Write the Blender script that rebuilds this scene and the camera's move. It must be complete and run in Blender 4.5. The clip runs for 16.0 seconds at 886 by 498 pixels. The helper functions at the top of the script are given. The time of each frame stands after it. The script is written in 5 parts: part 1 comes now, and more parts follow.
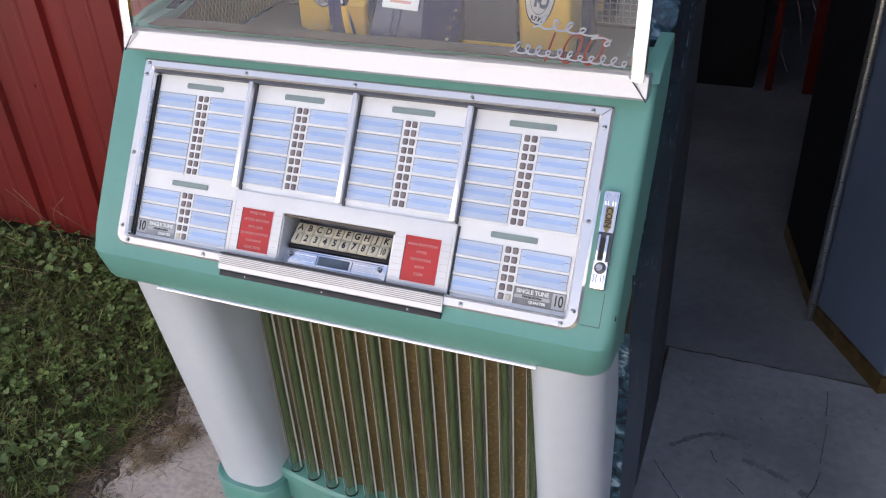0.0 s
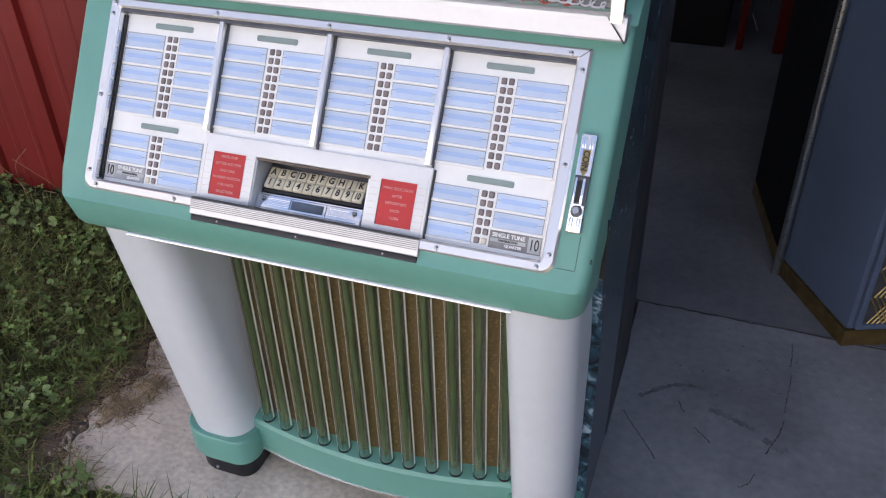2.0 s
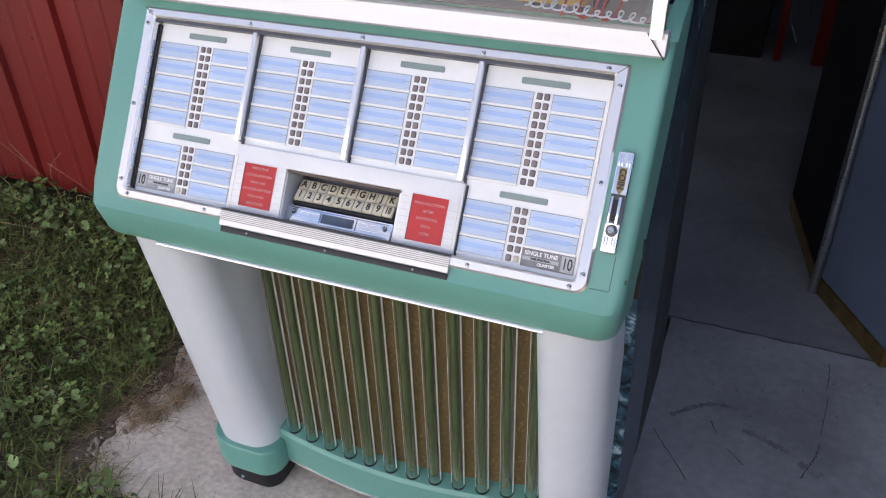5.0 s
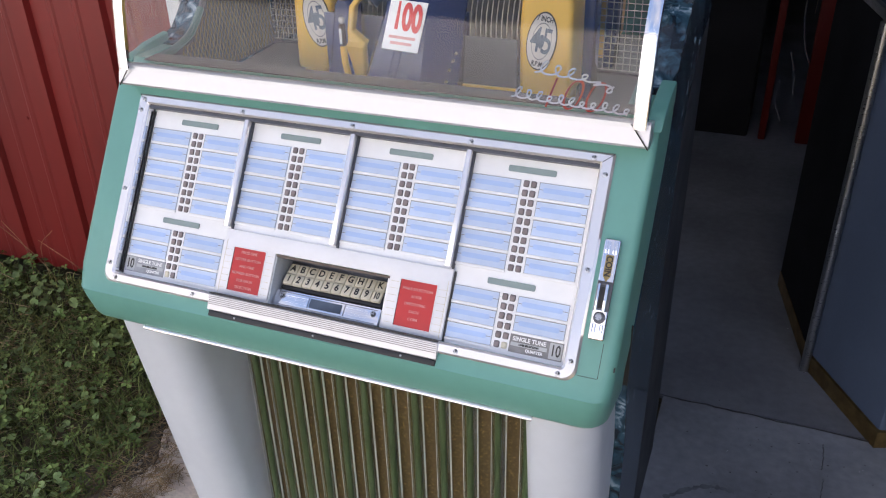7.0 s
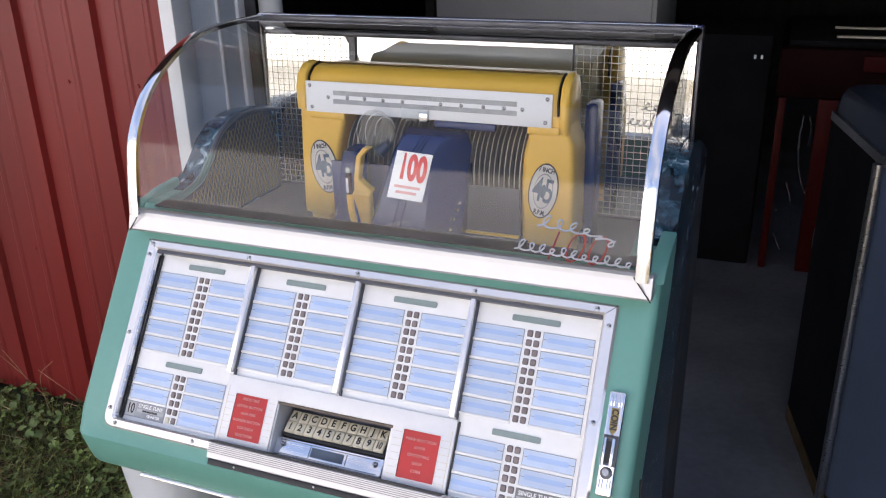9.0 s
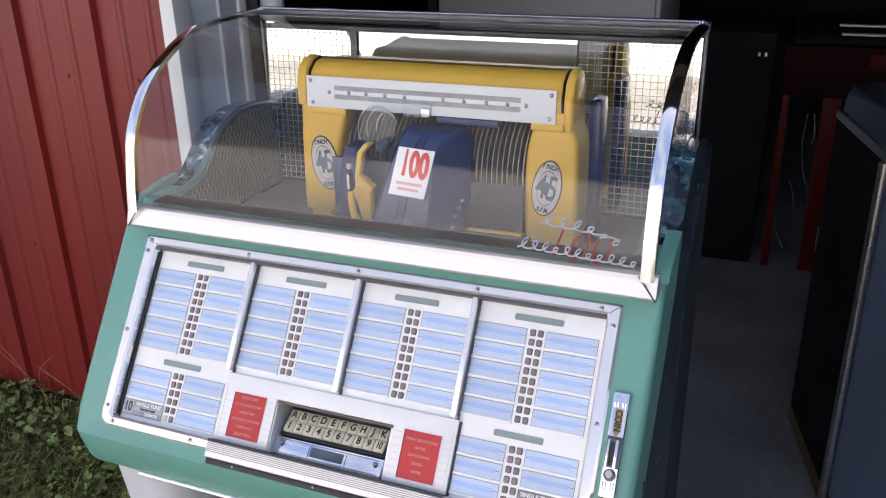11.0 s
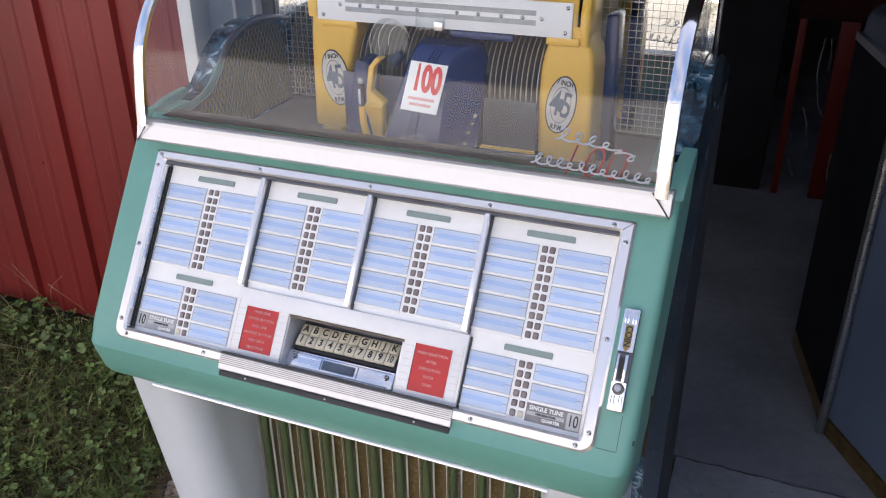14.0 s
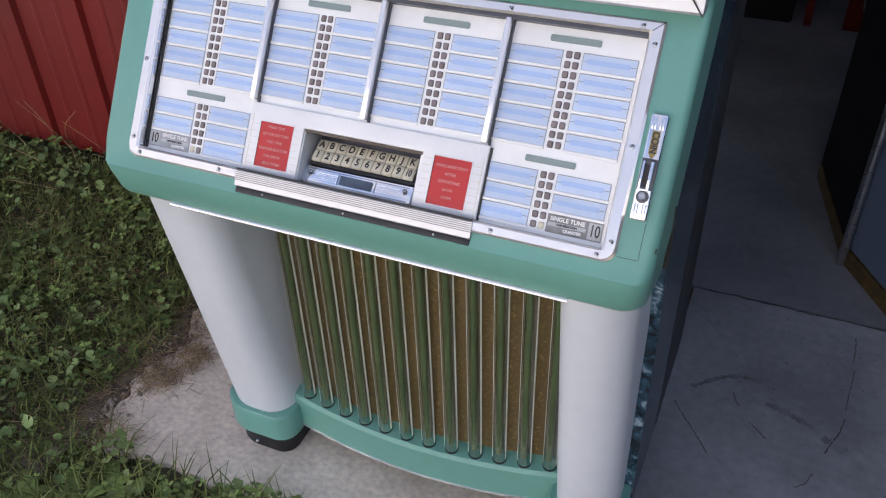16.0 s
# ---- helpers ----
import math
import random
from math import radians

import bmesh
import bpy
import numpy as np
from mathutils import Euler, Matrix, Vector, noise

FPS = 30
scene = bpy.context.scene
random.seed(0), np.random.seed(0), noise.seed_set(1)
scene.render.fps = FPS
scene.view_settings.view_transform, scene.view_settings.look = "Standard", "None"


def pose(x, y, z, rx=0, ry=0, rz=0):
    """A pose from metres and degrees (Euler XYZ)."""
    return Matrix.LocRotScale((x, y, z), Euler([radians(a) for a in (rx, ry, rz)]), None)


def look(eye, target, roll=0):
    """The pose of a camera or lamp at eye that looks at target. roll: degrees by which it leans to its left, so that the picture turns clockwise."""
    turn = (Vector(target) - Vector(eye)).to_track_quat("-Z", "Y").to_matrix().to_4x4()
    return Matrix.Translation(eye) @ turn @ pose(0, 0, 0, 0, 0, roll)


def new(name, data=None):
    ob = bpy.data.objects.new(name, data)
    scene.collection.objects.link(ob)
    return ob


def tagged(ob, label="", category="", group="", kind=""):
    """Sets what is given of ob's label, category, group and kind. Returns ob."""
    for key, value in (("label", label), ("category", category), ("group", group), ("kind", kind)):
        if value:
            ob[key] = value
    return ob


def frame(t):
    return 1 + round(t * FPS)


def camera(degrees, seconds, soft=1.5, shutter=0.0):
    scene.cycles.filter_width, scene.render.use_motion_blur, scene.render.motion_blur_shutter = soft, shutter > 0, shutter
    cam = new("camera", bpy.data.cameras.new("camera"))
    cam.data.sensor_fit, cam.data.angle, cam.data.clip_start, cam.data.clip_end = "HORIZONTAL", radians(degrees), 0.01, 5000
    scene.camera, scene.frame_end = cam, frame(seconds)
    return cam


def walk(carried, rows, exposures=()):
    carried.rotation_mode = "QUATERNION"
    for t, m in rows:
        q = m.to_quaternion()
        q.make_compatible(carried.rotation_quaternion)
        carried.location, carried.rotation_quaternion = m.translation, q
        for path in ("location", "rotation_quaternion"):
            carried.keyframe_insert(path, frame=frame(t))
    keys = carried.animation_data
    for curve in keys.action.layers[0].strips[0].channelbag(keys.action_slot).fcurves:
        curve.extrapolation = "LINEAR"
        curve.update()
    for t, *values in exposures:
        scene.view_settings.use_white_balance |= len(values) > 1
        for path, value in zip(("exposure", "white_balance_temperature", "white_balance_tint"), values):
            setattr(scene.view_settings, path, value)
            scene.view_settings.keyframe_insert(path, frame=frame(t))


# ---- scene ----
cam = camera(55.1, 16.0, soft=1.15)
PATH = [
    (0, (0.551, -1.021, 1.461), (-0.112, 0.526, 0.38), -3.3),
    (0.5, (0.553, -1.021, 1.45), (-0.056, 0.52, 0.33), -2.5),
    (1, (0.552, -1.028, 1.439), (-0.046, 0.48, 0.269), -2.5),
    (1.5, (0.551, -1.031, 1.435), (-0.035, 0.476, 0.258), -2.2),
    (2, (0.544, -1.034, 1.435), (-0.035, 0.494, 0.281), -1.7),
    (2.5, (0.539, -1.032, 1.433), (-0.05, 0.493, 0.281), -1.7),
    (3, (0.535, -1.028, 1.434), (-0.076, 0.491, 0.286), -1.9),
    (3.5, (0.534, -1.027, 1.437), (-0.088, 0.496, 0.299), -1.7),
    (6, (0.531, -1.002, 1.436), (-0.12, 0.504, 0.293), -2.3),
    (6.5, (0.533, -1.001, 1.441), (-0.115, 0.539, 0.343), -2.1),
    (7, (0.534, -1.001, 1.455), (-0.122, 0.601, 0.452), -1.6),
    (7.5, (0.531, -0.988, 1.479), (-0.143, 0.69, 0.625), -1.6),
    (8, (0.529, -0.985, 1.496), (-0.159, 0.731, 0.733), -1.7),
    (8.5, (0.53, -0.988, 1.498), (-0.164, 0.727, 0.738), -1.5),
    (9, (0.526, -0.987, 1.497), (-0.172, 0.727, 0.739), -1.4),
    (11.5, (0.519, -0.972, 1.492), (-0.184, 0.736, 0.725), -1.0),
    (12, (0.518, -0.972, 1.493), (-0.195, 0.733, 0.727), -1.0),
    (12.5, (0.514, -0.969, 1.493), (-0.194, 0.737, 0.726), -0.9),
    (13, (0.514, -0.965, 1.492), (-0.187, 0.741, 0.718), -0.8),
    (13.5, (0.513, -0.97, 1.492), (-0.184, 0.734, 0.71), -0.7),
    (14, (0.512, -0.98, 1.475), (-0.175, 0.659, 0.558), -0.8),
    (14.5, (0.51, -0.982, 1.418), (-0.177, 0.494, 0.257), -2.0),
    (15, (0.507, -0.972, 1.418), (-0.174, 0.415, 0.149), -3.3),
    (15.5, (0.5, -0.985, 1.423), (-0.153, 0.434, 0.173), -2.5),
    (16, (0.511, -0.985, 1.412), (-0.149, 0.467, 0.206), -2.0),
]
walk(cam, [(t, look(eye, target, roll)) for t, eye, target, roll in PATH], [(0.0, 1.78, 7060, 18), (9.0, 1.82, 7060, 18), (13.5, 1.82, 7060, 18), (14.5, 1.69, 7060, 18), (16.0, 1.72, 7060, 18)])

# ---- world, sun, exposure ----
SUN_EL, SUN_AZ = radians(58), radians(14)      # sun stands behind the garage
world = bpy.data.worlds.new("sky")
scene.world = world
world.use_nodes = True
wn = world.node_tree.nodes
sky = wn.new("ShaderNodeTexSky")
sky.sky_type = 'NISHITA'
sky.sun_disc = False
sky.sun_elevation, sky.sun_rotation = SUN_EL, SUN_AZ
sky.air_density, sky.dust_density, sky.ozone_density = 1.0, 1.5, 1.5
wn["Background"].inputs["Strength"].default_value = 0.10
cl_at = wn.new("ShaderNodeTexCoord")
cl = wn.new("ShaderNodeTexNoise")
cl.inputs["Scale"].default_value, cl.inputs["Detail"].default_value, cl.inputs["Roughness"].default_value = 2.2, 8.0, 0.55
cl_edge = wn.new("ShaderNodeMapRange")
cl_edge.inputs[1].default_value, cl_edge.inputs[2].default_value, cl_edge.inputs[4].default_value = 0.46, 0.64, 0.6
cl_mix = wn.new("ShaderNodeMix")
cl_mix.data_type = 'RGBA'
cl_mix.inputs[7].default_value = (2.8, 2.8, 2.9, 1)
for a, b in ((cl_at.outputs["Generated"], cl.inputs["Vector"]), (cl.outputs[0], cl_edge.inputs[0]), (cl_edge.outputs[0], cl_mix.inputs[0]),
             (sky.outputs[0], cl_mix.inputs[6]), (cl_mix.outputs[2], wn["Background"].inputs["Color"])):
    world.node_tree.links.new(a, b)
sun_data = bpy.data.lights.new("sun", 'SUN')
sun_data.energy, sun_data.angle, sun_data.color = 5.0, radians(0.5), (1.0, 0.95, 0.87)
sun = new("sun", sun_data)
sun.matrix_world = look((0, 0, 0), (-math.sin(SUN_AZ) * math.cos(SUN_EL), -math.cos(SUN_AZ) * math.cos(SUN_EL), -math.sin(SUN_EL)))


# ---- materials ----
def mat(name, color, rough=0.5, metal=0.0, vary=0.0, scale=8.0, bump=0.0, bump_scale=200.0, color2=None, spec=None, coat=0.0,
        stretch=(1, 1, 1), detail=6.0, rand=0.0, island=0.0, fine=0.0, fine_scale=120.0):
    """A surface with broad and fine variation in colour, roughness and relief, at real-world size."""
    m = bpy.data.materials.new(name)
    m.use_nodes = True
    n, l = m.node_tree.nodes, m.node_tree.links
    b = n["Principled BSDF"]
    b.inputs["Base Color"].default_value = (*color, 1)
    b.inputs["Roughness"].default_value = rough
    b.inputs["Metallic"].default_value = metal
    b.inputs["Coat Weight"].default_value = coat
    b.inputs["Coat Roughness"].default_value = 0.08
    if spec is not None:
        b.inputs["Specular IOR Level"].default_value = spec
    tc = n.new("ShaderNodeTexCoord")
    mp = n.new("ShaderNodeMapping")
    mp.inputs["Scale"].default_value = stretch
    l.new(tc.outputs["Object"], mp.inputs[0])
    out = None
    if vary > 0 or color2:
        t = n.new("ShaderNodeTexNoise")
        t.inputs["Scale"].default_value, t.inputs["Detail"].default_value = scale, detail
        l.new(mp.outputs[0], t.inputs["Vector"])
        mx = n.new("ShaderNodeMix")
        mx.data_type = 'RGBA'
        c2 = color2 or tuple(c * (1 - vary) for c in color)
        c1 = color if color2 else tuple(min(1, c * (1 + vary * 0.5)) for c in color)
        mx.inputs[6].default_value, mx.inputs[7].default_value = (*c1, 1), (*c2, 1)
        rp = n.new("ShaderNodeMapRange")
        rp.inputs[1].default_value, rp.inputs[2].default_value = 0.35, 0.65
        l.new(t.outputs[0], rp.inputs[0])
        l.new(rp.outputs[0], mx.inputs[0])
        out = mx.outputs[2]
        rr = n.new("ShaderNodeMapRange")
        rr.inputs[3].default_value, rr.inputs[4].default_value = max(0.02, rough * 0.8), min(1, rough * 1.25)
        l.new(t.outputs[0], rr.inputs[0])
        l.new(rr.outputs[0], b.inputs["Roughness"])
    if fine > 0:
        t2 = n.new("ShaderNodeTexNoise")
        t2.inputs["Scale"].default_value, t2.inputs["Detail"].default_value = fine_scale, 4
        l.new(mp.outputs[0], t2.inputs["Vector"])
        hs = n.new("ShaderNodeHueSaturation")
        mr = n.new("ShaderNodeMapRange")
        mr.inputs[1].default_value, mr.inputs[2].default_value = 0.25, 0.75
        mr.inputs[3].default_value, mr.inputs[4].default_value = 1 - fine, 1 + fine
        l.new(t2.outputs[0], mr.inputs[0])
        l.new(mr.outputs[0], hs.inputs["Value"])
        if out:
            l.new(out, hs.inputs["Color"])
        else:
            hs.inputs["Color"].default_value = (*color, 1)
        out = hs.outputs[0]
    if rand > 0 or island > 0:
        oi = n.new("ShaderNodeObjectInfo" if rand > 0 else "ShaderNodeNewGeometry")
        rand = max(rand, island)
        hs2 = n.new("ShaderNodeHueSaturation")
        m2 = n.new("ShaderNodeMapRange")
        m2.inputs[3].default_value, m2.inputs[4].default_value = 1 - rand, 1 + rand
        l.new(oi.outputs["Random" if "Random" in oi.outputs else "Random Per Island"], m2.inputs[0])
        l.new(m2.outputs[0], hs2.inputs["Value"])
        if out:
            l.new(out, hs2.inputs["Color"])
        else:
            hs2.inputs["Color"].default_value = (*color, 1)
        out = hs2.outputs[0]
    if out:
        l.new(out, b.inputs["Base Color"])
    if bump > 0:
        t3 = n.new("ShaderNodeTexNoise")
        t3.inputs["Scale"].default_value, t3.inputs["Detail"].default_value = bump_scale, 5
        l.new(mp.outputs[0], t3.inputs["Vector"])
        bp = n.new("ShaderNodeBump")
        bp.inputs["Strength"].default_value, bp.inputs["Distance"].default_value = bump, 0.002
        l.new(t3.outputs[0], bp.inputs["Height"])
        l.new(bp.outputs[0], b.inputs["Normal"])
    return m


def clear(name, tint, rough=0.0, f0=0.075, power=5.0, body=None, solid=0.0):
    """A thin clear sheet: light goes straight through, tinted, and the gloss grows at glancing angles."""
    m = bpy.data.materials.new(name)
    m.use_nodes = True
    n, l = m.node_tree.nodes, m.node_tree.links
    n.remove(n["Principled BSDF"])
    tr, gl, mx, lw = n.new("ShaderNodeBsdfTransparent"), n.new("ShaderNodeBsdfGlossy"), n.new("ShaderNodeMixShader"), n.new("ShaderNodeLayerWeight")
    pw, mr = n.new("ShaderNodeMath"), n.new("ShaderNodeMapRange")
    pw.operation = 'POWER'
    pw.inputs[1].default_value = power
    mr.inputs[3].default_value = f0
    tr.inputs[0].default_value = (*tint, 1)
    gl.inputs["Roughness"].default_value = rough
    through_it = tr.outputs[0]
    if body:
        df, m2 = n.new("ShaderNodeBsdfDiffuse"), n.new("ShaderNodeMixShader")
        df.inputs[0].default_value, m2.inputs[0].default_value = (*body, 1), solid
        l.new(tr.outputs[0], m2.inputs[1]), l.new(df.outputs[0], m2.inputs[2])
        through_it = m2.outputs[0]
    l.new(lw.outputs["Facing"], pw.inputs[0]), l.new(pw.outputs[0], mr.inputs[0]), l.new(mr.outputs[0], mx.inputs[0])
    l.new(through_it, mx.inputs[1]), l.new(gl.outputs[0], mx.inputs[2])
    l.new(mx.outputs[0], n["Material Output"].inputs["Surface"])
    return m


GREEN = mat("sea_green_enamel", (0.142, 0.365, 0.300), 0.33, vary=0.06, scale=5, bump=0.04, bump_scale=500, fine=0.03, fine_scale=60)
WHITE = mat("white_enamel", (0.695, 0.73, 0.775), 0.36, vary=0.05, scale=4, fine=0.02, fine_scale=40)
CHROME = mat("chrome", (0.86, 0.87, 0.90), 0.10, 1.0, vary=0.05, scale=30, bump=0.02, bump_scale=90)
STEEL = mat("brushed_steel", (0.45, 0.46, 0.48), 0.28, 1.0, vary=0.12, scale=30, stretch=(1, 12, 12))
ALU = mat("pale_aluminium", (0.74, 0.76, 0.78), 0.5, 0.15, vary=0.06, scale=30, stretch=(1, 12, 12))
RECESS = mat("brown_recess", (0.13, 0.10, 0.075), 0.4, 0.3, vary=0.2, scale=30)
DULLGREEN = mat("dull_green_paint", (0.085, 0.17, 0.15), 0.45, vary=0.15, scale=20)
DULLMETAL = mat("dull_silver", (0.56, 0.555, 0.565), 0.3, 0.5, fine=0.02)
SATIN = mat("satin_silver", (0.95, 0.91, 0.88), 0.18, 0.68, fine=0.015, fine_scale=90)
DARKSTEEL = mat("dark_metal", (0.13, 0.13, 0.14), 0.4, 0.8, vary=0.2, scale=20)
PAPER = mat("ivory_board", (0.91, 0.905, 0.88), 0.45, vary=0.05, scale=15, fine=0.02)
STRIP = mat("lavender_paper", (0.550, 0.650, 0.81), 0.55, vary=0.06, scale=25, rand=0.06)
BAND = mat("blue_print", (0.405, 0.555, 0.80), 0.55, vary=0.08, scale=30, rand=0.05)
HEADER = mat("grey_green_plate", (0.26, 0.33, 0.31), 0.4, vary=0.1, scale=40)
BUTTON = mat("brown_lamp_cap", (0.24, 0.19, 0.18), 0.35, vary=0.15, scale=90, rand=0.18)
INK = mat("black_print", (0.03, 0.028, 0.025), 0.5, vary=0.2, scale=60)
GREYMARK = mat("grey_print_and_shade", (0.25, 0.24, 0.23), 0.5, vary=0.2, scale=60)
CARDGREY = mat("grey_card", (0.50, 0.51, 0.50), 0.5, vary=0.1, scale=40)
SLATEINK = mat("slate_print", (0.10, 0.13, 0.17), 0.5, vary=0.2, scale=60)
SCALEGREY = mat("scale_grey", (0.36, 0.37, 0.38), 0.5, vary=0.15, scale=80)
REDSIGN = mat("red_card", (0.56, 0.03, 0.03), 0.42, vary=0.1, scale=20, fine=0.03)
REDINK = mat("red_print", (0.72, 0.06, 0.05), 0.45, vary=0.1, scale=40)
GLASSRED = mat("dull_red_print", (0.30, 0.035, 0.025), 0.5, vary=0.1, scale=40)
PINKINK = mat("pale_print", (0.76, 0.40, 0.36), 0.5, vary=0.1, scale=50)
IVORY = mat("ivory_plastic", (0.66, 0.60, 0.45), 0.35, vary=0.08, scale=50, rand=0.08)
PANELWHITE = mat("white_plastic", (0.85, 0.84, 0.83), 0.35, vary=0.04, scale=12, fine=0.015)
BLACK = mat("black_rubber", (0.018, 0.018, 0.020), 0.45, vary=0.3, scale=30, bump=0.1, bump_scale=150)
YELLOW = mat("yellow_enamel", (0.78, 0.465, 0.07), 0.32, vary=0.07, scale=9, bump=0.05, bump_scale=350, fine=0.03)
NAVY = mat("navy_enamel", (0.012, 0.026, 0.105), 0.25, vary=0.15, scale=9)
TAN = mat("tan_enamel", (0.46, 0.37, 0.215), 0.4, vary=0.1, scale=9)
RECORD = mat("record_edge", (0.30, 0.235, 0.17), 0.35, vary=0.2, scale=50, rand=0.25)
CARCASS = mat("grey_carcass_paint", (0.034, 0.037, 0.045), 0.6, vary=0.15, scale=9, fine=0.06)
BADGE = mat("aged_badge_paper", (0.60, 0.56, 0.50), 0.5, vary=0.1, scale=40)
MIRROR = mat("mirror", (0.93, 0.94, 0.92), 0.015, 1.0)
GOLD = mat("gold_lattice", (0.32, 0.24, 0.10), 0.4, 0.7, vary=0.2, scale=40)
GRIDLINE = mat("grid_line", (0.55, 0.53, 0.46), 0.35, 0.8, vary=0.2, scale=40)
GLASS = clear("dome_glass", (0.96, 0.97, 0.96), 0.0, 0.058)
TUBE = clear("tube_plastic", (0.93, 0.96, 0.90), 0.05, 0.06, 2.2)
# Pale colour of the highlights painted along the tube edges.
TUBE_GLINT = mat("tube_glint_pale", (0.84, 0.88, 0.78), 0.25, vary=0.15, scale=12, stretch=(1, 1, 0.3))
CORE = mat("green_core", (0.12, 0.165, 0.085), 0.35, vary=0.3, scale=40, stretch=(1, 1, 0.2))
LENS = clear("clear_plastic", (0.85, 0.88, 0.90), 0.08, 0.10, 3.0)
DECAL = mat("silver_decal", (0.50, 0.53, 0.57), 0.5, vary=0.1, scale=60)
INNER = mat("compartment_paint", (0.045, 0.045, 0.05), 0.5, vary=0.2, scale=15)
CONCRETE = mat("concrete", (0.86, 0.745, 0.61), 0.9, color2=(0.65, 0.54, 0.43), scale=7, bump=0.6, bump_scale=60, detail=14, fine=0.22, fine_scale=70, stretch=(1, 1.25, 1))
# Same concrete, darker and bluer: shade and sky tint put into the colour.
SHADESLAB = mat("shade_dark_concrete", (0.265, 0.278, 0.305), 0.75, color2=(0.165, 0.175, 0.195), scale=3.0, bump=0.5, bump_scale=60, detail=9, fine=0.14, fine_scale=45)
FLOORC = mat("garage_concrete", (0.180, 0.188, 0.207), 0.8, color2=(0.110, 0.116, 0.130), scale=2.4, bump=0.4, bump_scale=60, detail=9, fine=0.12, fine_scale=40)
GRAVEL = mat("sunny_drive", (0.165, 0.161, 0.153), 0.9, vary=0.25, scale=0.8, bump=0.5, bump_scale=30, fine=0.15, fine_scale=20)
CRACK = mat("crack_dirt", (0.062, 0.060, 0.062), 0.95, vary=0.3, scale=40)
STAIN = mat("oil_stain", (0.150, 0.158, 0.176), 0.8, vary=0.3, scale=30)
RUBBLE = mat("broken_concrete", (0.46, 0.39, 0.32), 0.95, color2=(0.28, 0.23, 0.18), scale=40, bump=0.8, bump_scale=120, fine=0.2, fine_scale=200)
SOIL = mat("soil", (0.16, 0.12, 0.085), 0.95, color2=(0.07, 0.055, 0.04), scale=14, bump=1.0, bump_scale=50, fine=0.25, fine_scale=60)
SIDING = mat("red_steel_siding", (0.212, 0.014, 0.011), 0.45, color2=(0.152, 0.011, 0.009), scale=1.7, stretch=(1, 1, 0.35), bump=0.06, bump_scale=25, fine=0.05, fine_scale=8)
TRIM = mat("white_trim", (0.78, 0.79, 0.80), 0.4, vary=0.06, scale=4, fine=0.02)
CREAM = mat("pale_clapboard", (0.68, 0.71, 0.77), 0.6, vary=0.1, scale=0.5, fine=0.04, fine_scale=4)
GREYBLUE = mat("pale_door_panel", (0.84, 0.90, 0.97), 0.5, vary=0.1, scale=3, fine=0.03)
# Boards are near black: the garage's darkness is put into their colour.
INTERIOR = mat("shade_dark_boards", (0.024, 0.020, 0.019), 0.9, vary=0.3, scale=2, stretch=(6, 6, 1), fine=0.1)
GREYBOX = mat("grey_enamel", (0.34, 0.34, 0.34), 0.5, vary=0.1, scale=3, fine=0.04)
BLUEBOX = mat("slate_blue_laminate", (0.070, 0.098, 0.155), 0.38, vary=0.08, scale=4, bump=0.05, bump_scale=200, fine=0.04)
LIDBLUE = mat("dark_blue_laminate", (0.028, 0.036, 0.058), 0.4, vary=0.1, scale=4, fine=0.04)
BRASS = mat("brass_trim", (0.17, 0.11, 0.04), 0.45, 0.7, vary=0.3, scale=25, fine=0.1)
# Deep colours of things in the garage, with its shade mixed in.
NEARBLACK = mat("near_black_board", (0.008, 0.008, 0.009), 0.95, vary=0.3, scale=5, spec=0.1)
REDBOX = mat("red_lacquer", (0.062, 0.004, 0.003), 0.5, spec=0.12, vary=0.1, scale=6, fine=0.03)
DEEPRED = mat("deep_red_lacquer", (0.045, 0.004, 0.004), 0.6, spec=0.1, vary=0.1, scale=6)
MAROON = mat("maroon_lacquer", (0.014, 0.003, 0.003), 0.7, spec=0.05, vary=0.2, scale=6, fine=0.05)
LEAF = mat("clover_leaf", (0.205, 0.280, 0.080), 0.6, color2=(0.105, 0.165, 0.042), spec=0.25, scale=6, fine=0.25, fine_scale=25, island=0.45)
IVY = mat("ground_ivy_leaf", (0.245, 0.325, 0.115), 0.55, color2=(0.125, 0.195, 0.058), spec=0.35, scale=9, fine=0.2, fine_scale=90, island=0.35)
BLADE = mat("grass_blade", (0.190, 0.215, 0.062), 0.6, color2=(0.085, 0.115, 0.028), spec=0.25, scale=5, fine=0.2, fine_scale=25, island=0.5)
STRAW = mat("dry_grass", (0.34, 0.235, 0.12), 0.7, vary=0.4, scale=12)
LAWN = mat("lawn", (0.040, 0.046, 0.018), 0.95, color2=(0.105, 0.075, 0.042), scale=5, bump=1.0, bump_scale=70, fine=0.35, fine_scale=50)


